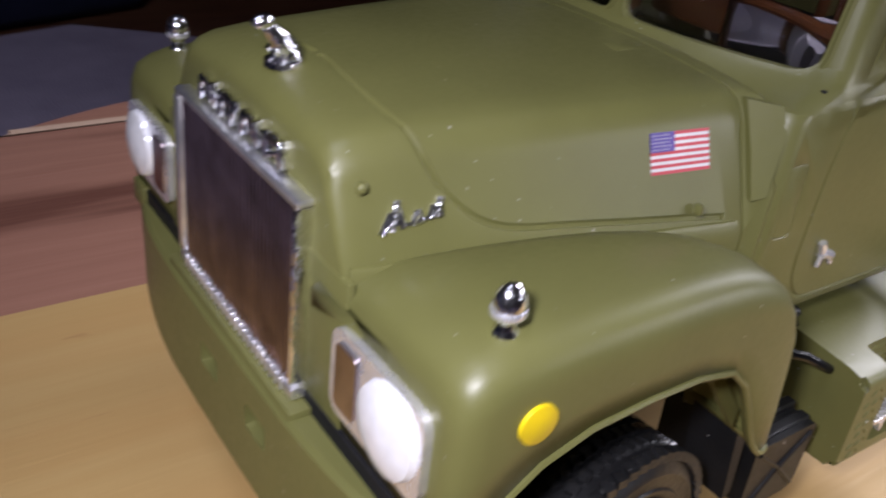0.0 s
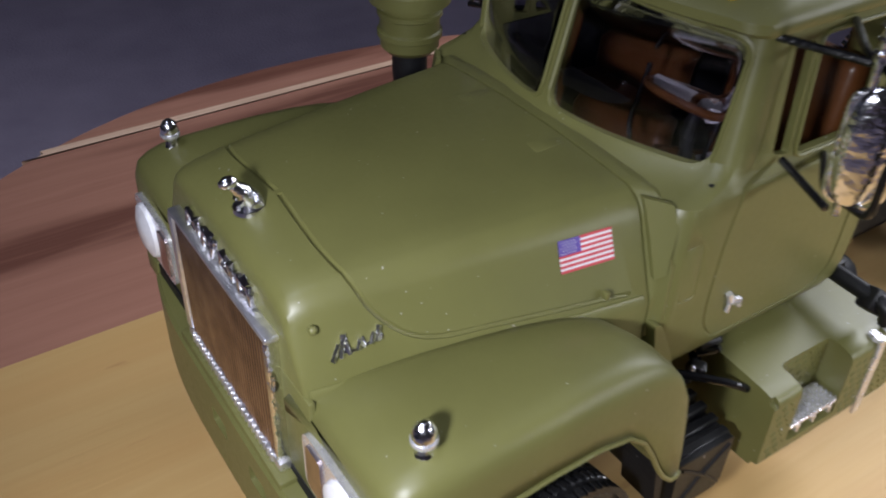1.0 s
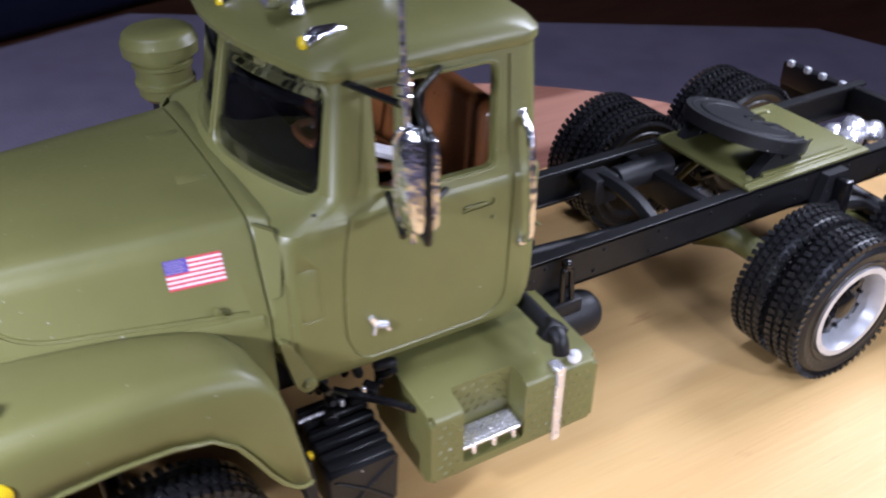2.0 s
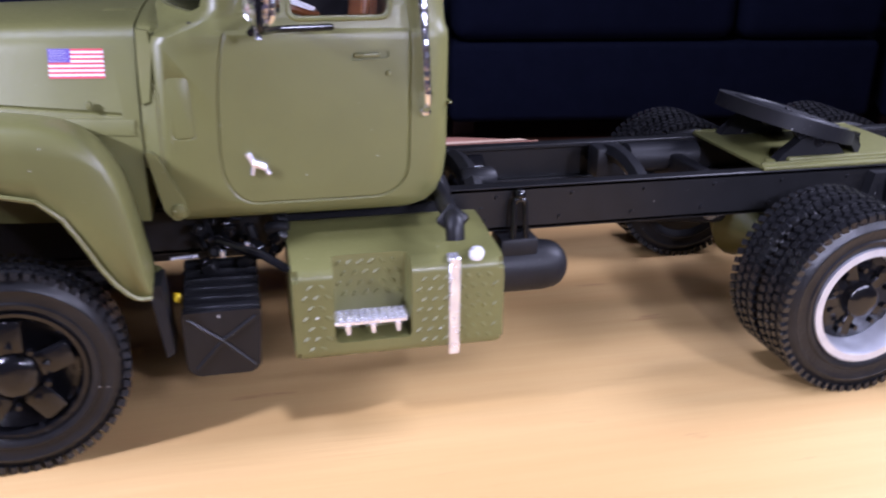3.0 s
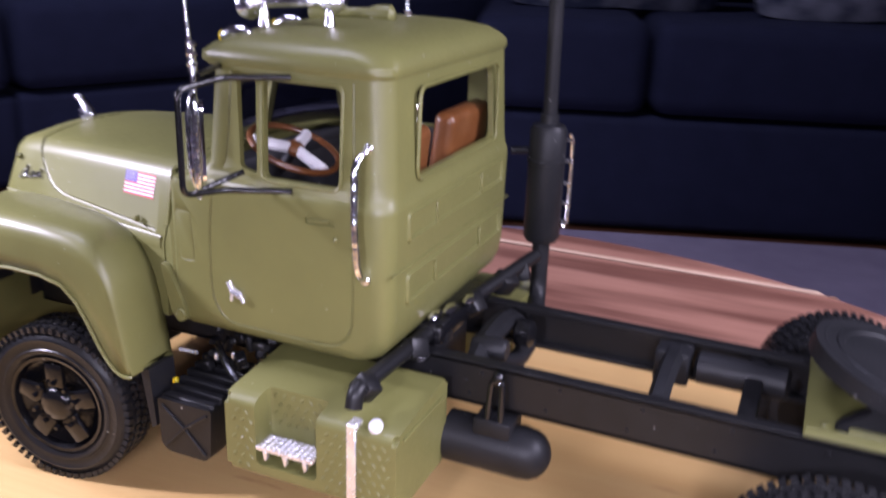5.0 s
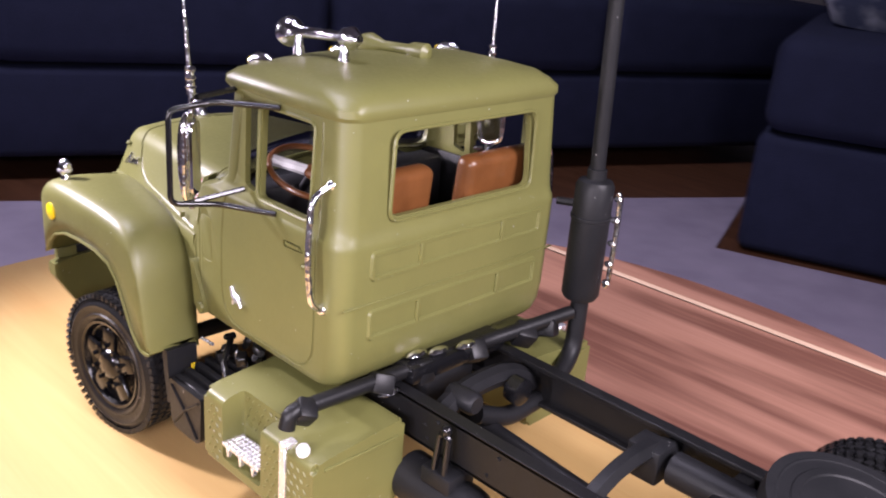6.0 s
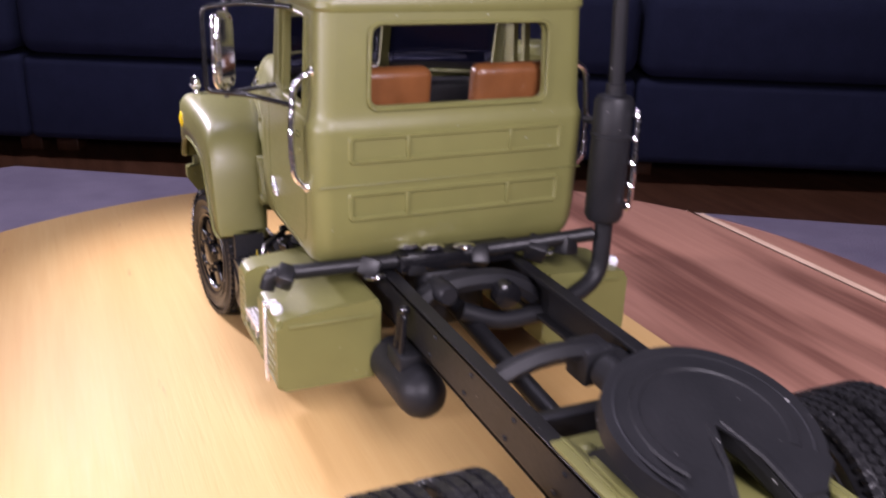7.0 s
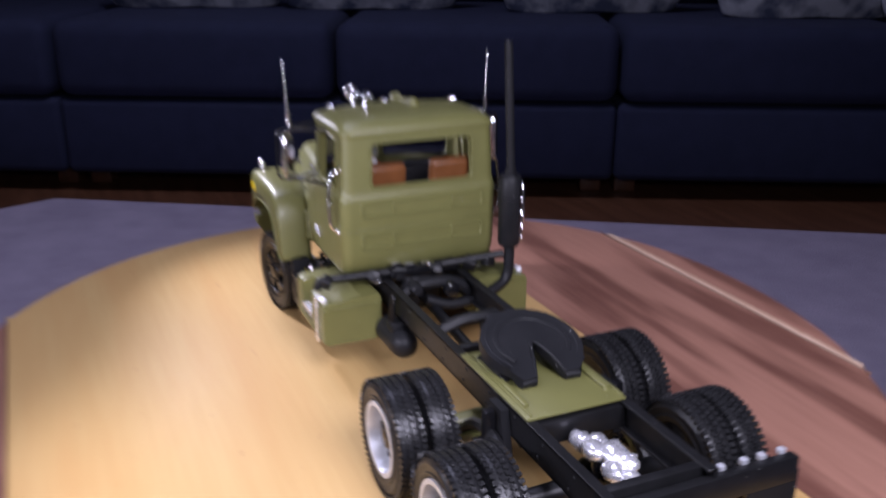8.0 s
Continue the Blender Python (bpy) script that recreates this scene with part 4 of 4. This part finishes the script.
CAB = ((46.0, 37.5, 39.5, 87.0, 34.0, 3, 5), (46.6, 36.4, 38.4, 89.4, 36.0, 3, 5), (47.8, 36.0, 38.0, 91.6, 37.3, 3, 5), (49.6, 35.6, 37.6, 93.2, 37.85, 3, 5), (53, 35.2, 37.0, 94.6, 38.0, 3, 5), (58, 34.8, 36.4, 95.2, 38.05, 3, 4.8), (82.0, 34.2, 36.2, 95.4, 38.3, 4, 4.8),
       (83.5, 34.2, 36.8, 95.3, 38.2, 5, 4.8), (84.5, 34.8, 39.6, 94.9, 37.72, 5, 4.8), (86.4, 36.0, 44.4, 94.7, 37.3, 5, 4.8), (88.4, 37.4, 46.8, 94.6, 37.0, 4.5, 4.8), (111.6, 43.0, 49.6, 93.4, 36.2, 4, 4.8))
hull = loft([outline(*s) for s in CAB])
inner = loft([outline(z, f + 1.8, c + 1.8, r - 1.5, w - 1.5, max(1, rf - 1), max(1, rr - 1)) for z, f, c, r, w, rf, rr in ((48.5, 37, 39, 90, 36.0, 3, 6),) + CAB[4:-1] + ((113.0, 43.2, 48.8, 93.3, 36.1, 4, 5),)])
cuts = [inner]
for side in SIDES:
    cuts.append(slab(rounded([(side * 1.3, 87.6), (side * 32.4, 87.2), (side * 33.2, 108.6), (side * 1.3, 110.2)], 3.0), "x", 20, 57))
    cuts.append(slab(rounded([(57.2, 88.4), (61.6, 87.2), (61.6, 108.0), (56.6, 108.0)], 1.0), "y", side * 30, side * 45))
    cuts.append(slab(rounded([(63.6, 86.8), (82.4, 86.8), (82.6, 108.2), (63.6, 108.2)], 1.8), "y", side * 30, side * 45))
    door = bent([(x, side * (37.86 if z < 50 else 38.0 + 0.3 * (z - 53) / 29 if z < 84 else 37.0 - 0.0345 * (z - 88.4)), z) for x, z in ((55.2, 109.4), (53.4, 89.0), (50.2, 83.6), (48.6, 73.0), (48.2, 60.0), (48.8, 54.5), (52.4, 49.8), (81.5, 49.8), (86.0, 53.5), (86.4, 60), (86.8, 83.6), (86.2, 89.0), (85.6, 109.4))], 3, 4)
    cuts.append(rod(door, 0.42, 6))
    panel = [(x, side * (38.02 + 0.3 * (z - 53) / 29), z) for x, z in rounded([(39.6, 63.8), (43.9, 63.8), (43.3, 75.9), (38.9, 75.9)], 1.2)]
    cuts.append(rod(panel, 0.26, 6))
    cuts.append(slab(rounded([(74.6, 78.2), (82.4, 78.6), (82.4, 80.3), (74.6, 79.9)], 0.8), "y", side * 37.7, side * 39))
cuts.append(slab(rounded([(-23.6, 88.2), (24.4, 88.2), (23.8, 107.2), (-23.0, 107.2)], 2.6), "x", 85, 105))
cab = finish("cab", carved(hull, cuts), OLIVE, truck, "olive truck cab with open window frames", 32)
roof_sections = [(110.4, 41.8, 47.4, 93.6, 36.3, 4, 5), (111.4, 39.6, 45.6, 94.0, 36.9, 5, 5), (113.0, 39.2, 45.4, 94.0, 37.0, 6, 5.5), (114.6, 40.6, 47.0, 93.2, 36.4, 8, 8), (116.2, 45.0, 51.0, 91.0, 34.6, 9, 9),
                 (117.4, 51.0, 56.0, 87.0, 30.0, 9, 9), (118.2, 58.0, 61.0, 82.0, 23.0, 8, 8), (118.5, 65.0, 66.0, 77.0, 12.0, 5, 5)]
part("roof", loft([outline(*s) for s in roof_sections]), OLIVE, cab, "domed olive roof with a lip over the windshield", 35)


def frame_of(points, r, name, **kw):
    part(name, rod(list(points) + [points[0]], r, 6), OLIVE, cab, **kw)


frame_of([(94.7 + 0.3, y, z) for y, z in rounded([(-24.4, 87.4), (25.2, 87.4), (24.6, 108.0), (-23.8, 108.0)], 3.0)], 0.5, "rear_window_frame")
for side in SIDES:
    frame_of([(x, side * (37.3 - (z - 87) * 0.045), z) for x, z in rounded([(63.0, 86.2), (83.0, 86.2), (83.2, 108.8), (63.0, 108.8)], 2.2)], 0.4, "window_trim")
    ws = rounded([(1.0, 86.8), (33.2, 86.4), (34.0, 109.4), (1.0, 110.8)], 3.4)

    def shield(y, z):
        k = min(1, max(0, (z - 88.4) / 23.2))
        return (37.4 + 5.6 * k) + ((46.8 + 2.8 * k) - (37.4 + 5.6 * k)) * (y / 32.4) ** 2

    grid = [[(shield(y, z) + 0.7, side * y, z) for y in np.linspace(1.1, 33.2, 12)] for z in np.linspace(86.0, 110.4, 4)]
    pane = part("windshield_pane", loft(grid, None, False, False), GLASS, cab, "plastic windshield pane, darkened to dim the cab behind it")
    pane.visible_shadow = False
    pane.modifiers.new("thickness", "SOLIDIFY").thickness = 0.0005
    frame_of([(shield(y, z) - 0.1, side * y, z) for y, z in ws], 0.55, "windshield_frame")
    strip = slab(rounded([(34.0, 62.0), (36.0, 61.2), (40.6, 51.4), (41.2, 48.4), (38.6, 47.2), (36.6, 49.6)], 0.9), "y", side * 36.4, side * 38.9)
    strap = part("corner_bracket", strip, OLIVE, cab, "olive cab corner bracket")
    part("boss", turned([(side * 38.8, 1.5), (side * 39.5, 1.3), (side * 39.7, 0.5)], (39.3, 0, 49.6), "y", 16), OLIVE, strap)
    part("door_handle", box(75.4, 80.6, min(side * 37.6, side * 38.3), max(side * 37.6, side * 38.3), 78.75, 79.65, 0.3), OLIVE, cab, "recessed door handle")
    part("lock", ball((82.2, side * 38.2, 75.6), 0.6, None, 8), OLIVE, cab)
    grab = bent([(89.2, side * 36.2, 96.4), (88.4, side * 41.0, 94.0), (89.0, side * 42.2, 80), (89.6, side * 41.6, 70), (89.7, side * 38.4, 67.6)], 3.5)
    part("grab_handle", rod(grab, 0.85, 12), CHROME, cab, "chrome grab handle")
    for p in (grab[0], grab[-1]):
        part("handle_foot", ball(p, 1.3, None, 10), CHROME, cab)
    # small chrome animal-shaped badge as plain strokes
    for a, b, r in (((53.6, 60.6), (54.6, 58.4), 0.7), ((54.4, 58.6), (57.0, 57.6), 0.9), ((54.6, 58.2), (54.2, 56.0), 0.45), ((56.8, 57.6), (57.6, 56.0), 0.5)):
        part("door_badge", rod([(a[0], side * 38.5, a[1]), (b[0], side * 38.5, b[1])], r, 8), PALE_METAL, cab)
# pressed frames on the back wall
for z0, z1 in ((74.8, 80.8), (60.0, 66.4)):
    frame_of([(95.3, y, z) for y, z in rounded([(-29, z0), (30, z0), (30, z1), (-29, z1)], 0.8)], 0.75, "pressed_frame")
    for y in (-14.0, 14.8):
        part("pressed_rib", box(95.0, 96.0, y - 0.55, y + 0.55, z0, z1, 0.3, 2), OLIVE, cab)
part("back_crease", box(95.0, 95.7, -37, 37, 68.6, 69.0, 0.15), OLIVE, cab)
# cowl between hood and cab: a flaring collar behind a narrow joint
sections = []
for x, (zt, yc, zc, yj, zj), inset in ((33.4, STATIONS[-1][1:], 0.7), (34.0, STATIONS[-1][1:], 0.7), (34.05, STATIONS[-1][1:], 0.0), (35.4, (86.3, 31.4, 83.8, 36.9, 69.0), 0.0), (36.8, (86.3, 33.2, 83.6, 37.6, 72.0), 0.0), (38.8, (86.0, 34.4, 82.8, 37.7, 74.0), 0.5)):
    half = hood_profile(zt - inset, yc - inset, zc - inset, yj - inset, zj, 58.0)
    sections.append([(x, -y, z) for y, z in half[::-1]] + [(x, y, z) for y, z in half[1:]])
part("cowl", loft(sections), OLIVE, cab, "olive cowl collar behind the hood", 30)
for side in SIDES:
    corner = [(34.3, 30.8, 84.3), (36.8, 35.2, 84.4), (37.4, 36.6, 80.5), (36.2, 37.1, 71.4), (34.5, 36.0, 70.6), (34.3, 33.6, 78.0)]
    part("cowl_plate", loft([[(x, side * (y - 1.0), z) for x, y, z in corner], [(x - 0.3, side * (y + 0.3), z) for x, y, z in corner]]), OLIVE, cab)

# inside of the cab
part("cab_floor", box(41, 88, -34, 34, 49.5, 52, 0.3), MATT_BLACK, cab)
part("back_lining", box(92.0, 93.2, -35, 35, 52, 84, 0.2), MATT_BLACK, cab)
part("dashboard", box(46.5, 56, -33, 33, 66, 85.6, 1.8), MATT_BLACK, cab, "black dashboard")
part("dash_top", box(41, 50, -27, 27, 83.6, 85.0, 0.6), MATT_BLACK, cab)
for y0, y1 in ((-32, -5), (7.0, 34)):
    chair = part("seat", box(64, 84, y0, y1, 64, 71, 2.2, 3), SEAT, cab, "brown vinyl seat")
    part("seat_back", moved(box(-3, 3, y0, y1, 0, 28, 2.4, 4), Matrix.Translation((84.5, 0, 68.5)) @ Matrix.Rotation(radians(6), 4, "Y")), SEAT, chair)
    part("seat_base", box(66, 82, y0 + 2, y1 - 2, 52, 64, 0.8), MATT_BLACK, chair)
for side in SIDES:
    lo, hi = sorted((side * 35.2, side * 36.2))
    part("door_lining", box(44, 91, lo, hi, 52, 86.0, 0.3), MATT_BLACK, cab, "black door lining")
part("headliner", box(50, 90, -33, 33, 109.4, 110.2, 0.2), MATT_BLACK, cab, "black roof lining")
tiltw = Matrix.Translation((59.8, -18.6, 89.2)) @ Matrix.Rotation(radians(-68), 4, "Y")
steering = part("steering_wheel", moved(rod([(0, 11.0 * math.cos(a), 11.0 * math.sin(a)) for a in np.linspace(0, math.tau, 49)], 0.8, 8, None, False), tiltw @ Matrix.Rotation(math.pi / 2, 4, "Y") @ Matrix.Rotation(math.pi / 2, 4, "Y")), SEAT, cab, "brown steering wheel with white spokes")
for k in range(3):
    a = math.tau * k / 3 + 0.3
    part("spoke", moved(rod([(0, 1.5 * math.cos(a), 1.5 * math.sin(a)), (0, 10.4 * math.cos(a), 10.4 * math.sin(a))], 1.45, 8), tiltw), WHITE, steering, "white spoke")
part("boss", moved(ball((0, 0, 0), 2.6, None, 12, (0.7, 1, 1)), tiltw), SEAT, steering)
part("column", rod([(59.4, -18.6, 88.4), (48, -18.6, 74)], 1.2, 10), MATT_BLACK, cab)
part("gear_lever", rod([(66, 3, 52), (65, 2, 80), (66, 1, 88)], 0.6, 8), CHROME, cab, "thin chrome gear lever")

# mirrors with whip aerials
for side in SIDES:
    s = side
    mirror = part("mirror_bracket", rod(bent([(70.5, s * 36.4, 109.4), (60, s * 46, 109.6), (57.0, s * 56.4, 108.2), (57.0, s * 56.5, 86.6), (60, s * 46, 85.6), (71.2, s * 37.8, 84.8)], 2.2), 0.68, 10), GLOSS_BLACK, cab, "black tubular mirror bracket")
    part("mirror_brace", rod([(52, s * 35.6, 110.2), (56.4, s * 49, 110.2)], 0.7, 8), GLOSS_BLACK, mirror)
    part("mirror_brace", rod([(58.5, s * 38, 87.6), (55.5, s * 50, 85.6)], 0.7, 8), GLOSS_BLACK, mirror)
    m = Matrix.Translation((57.0, s * 51.8, 97.0)) @ Matrix.Rotation(radians(-s * 38), 4, "Z")
    head = ball((0, 0, 0), 1, None, 28, (1.9, 3.7, 10.4))
    for v in head.verts:
        v.co.y = 3.7 * math.copysign(abs(v.co.y / 3.7) ** 0.75, v.co.y)
        v.co.z = 10.4 * math.copysign(abs(v.co.z / 10.4) ** 0.8, v.co.z)
    head = part("mirror_head", moved(head, m), CHROME, mirror, "upright rounded chrome mirror head")
    part("mirror_rim", moved(rod([(0.3, y, z) for y, z in rounded([(-3.5, -9.6), (3.5, -9.6), (3.5, 9.6), (-3.5, 9.6)], 3.0, 6)] + [(0.3, -3.5, -6.6)], 0.7, 8), m), CHROME, head)
    part("mirror_glass", moved(slab(rounded([(-2.5, -8.4), (2.5, -8.4), (2.5, 8.4), (-2.5, 8.4)], 1.8), "x", 1.2, 2.0), m), MIRROR, head)
    part("mirror_post", rod([(56.8, s * 51.0, 84.6), (56.2, s * 50.2, 111.8)], 0.7, 10), CHROME, mirror)
    part("aerial", rod([(56.2, s * 50.2, 111), (56.0, s * 50.5, 117), (55.9, s * 50.5, 117.2), (55.0, s * 51.4, 140)], [1.1, 1.0, 0.55, 0.4], 10), CHROME, mirror, "chrome whip aerial")
    for z in (112.5, 114.5, 116.5):
        part("aerial_coil", turned([(z - 0.6, 0.9), (z, 1.3), (z + 0.6, 0.9)], (56.1, s * 50.2, 0), "z", 12), CHROME, mirror)

# roof fittings
horn = part("air_horn", rod([(44.6, -16.6, 122.0), (45.2, -16.6, 122.0), (47.2, -16.6, 122.1), (49.2, -16.6, 122.3), (51.5, -16.5, 122.6), (66, -16.4, 123.6), (67.4, -16.2, 123.6), (70, -16, 123.7), (72.4, -15.8, 123.7)],
            [1.2, 3.4, 3.9, 3.0, 1.4, 1.2, 2.3, 2.8, 1.2], 18), CHROME, cab, "chrome air horn lying along the roof")
for x in (51.5, 69):
    part("horn_foot", rod([(x, -17.4, 117.2), (x, -17.4, 122)], [1.6, 0.9], 10), CHROME, horn)
horn2 = part("air_horn", rod([(51, 3.4, 118.9), (52, 3.4, 118.9), (54.5, 3.6, 119.1), (57, 3.8, 119.3), (59, 4, 119.4), (67, 5.0, 119.6), (69, 5.2, 119.6), (73, 5.6, 119.6), (74, 5.8, 119.6)], [1.0, 2.6, 3.0, 2.1, 1.3, 1.4, 2.2, 2.4, 1.0], 16), OLIVE, cab, "olive air horn lying along the roof")
for x in (55, 69):
    part("horn_foot", rod([(x, 4.2, 117.2), (x, 4.2, 119.3)], [1.5, 1.0], 10), OLIVE, horn2)
for y in (-28.5, 0.5, 33.5):
    x = 44.4 + 5.6 * (y / 30) ** 2
    lamp = part("roof_marker", rod([(x - 1.2, y, 115.4), (x + 1.2, y, 116.6), (x + 4.6, y, 117.0), (x + 6.4, y, 116.8)], [1.5, 1.7, 1.2, 0.5], 12), CHROME, cab, "small chrome roof marker lamp")
    part("lens", ball((x - 1.6, y, 115.6), 1.4, None, 10, (0.7, 1, 1)), YELLOW, lamp, "yellow lens")

# upright exhaust behind the cab, right side
pipe = turned([(55.6, 2.4), (56.2, 4.4), (57.6, 5.2), (79.2, 5.2), (79.4, 5.55), (80.2, 5.55), (80.4, 5.2), (88.4, 5.2), (89.8, 4.5), (90.4, 2.6), (93.0, 2.6), (93.1, 2.0), (150.0, 1.95), (150.0, 1.6), (140.0, 1.5)], (105.4, 39.6, 0), "z", 36)
for v in pipe.verts:
    v.co.y -= 3.0 * max(0.0, v.co.z - 93.0) / 57.0
stack = part("exhaust_pipe", pipe, MATT_BLACK, truck, "upright matt black exhaust muffler and pipe")
part("elbow", rod(bent([(105.5, 40, 57), (105.5, 40, 39), (110, 24, 33.5), (111, 6, 33), (109, -4, 37)], 6), 2.5, 14), MATT_BLACK, stack, "bent black exhaust pipe")
rail = [(110.6, 42.8, 60.2), (111.4, 43.3, 61.2), (111.6, 43.4, 74), (111.4, 43.3, 85.6), (110.8, 42.9, 87.2)]
guard = part("heat_guard", rod(rail, 0.75, 8), CHROME, stack, "chipped chrome guard rail along the muffler")
for z in (61.5, 67, 73, 79.5, 85.5):
    part("clip", ball((110.9, 43.0, z), 1.1, None, 8, (1.2, 1.0, 0.8)), CHROME, guard)
part("stay", rod([(95.5, 37, 82), (101, 40, 82)], 1.1, 8), MATT_BLACK, stack)

# air cleaner beside the cowl, right side
cleaner = part("air_cleaner", turned([(77.6, 3.9), (78.2, 5.8), (79.4, 6.9), (81.6, 7.0), (82.0, 7.6), (83.2, 7.6), (83.6, 7.0), (86.6, 7.0), (87.0, 7.6), (88.0, 7.6), (88.4, 7.0), (89.8, 7.2), (90.2, 9.4), (93.2, 9.6), (93.7, 9.2), (95.2, 8.8), (95.9, 7.9), (96.2, 5.4), (96.4, 1.1)], (41.0, 53.0, -1.6), "z", 36), OLIVE, truck, "olive air cleaner canister with a domed cap")
part("duct", rod(bent([(41, 53, 77), (41, 53, 68), (38, 40, 65), (37, 34, 65)], 4), 4.2, 14), MATT_BLACK, cleaner, "black rubber duct")
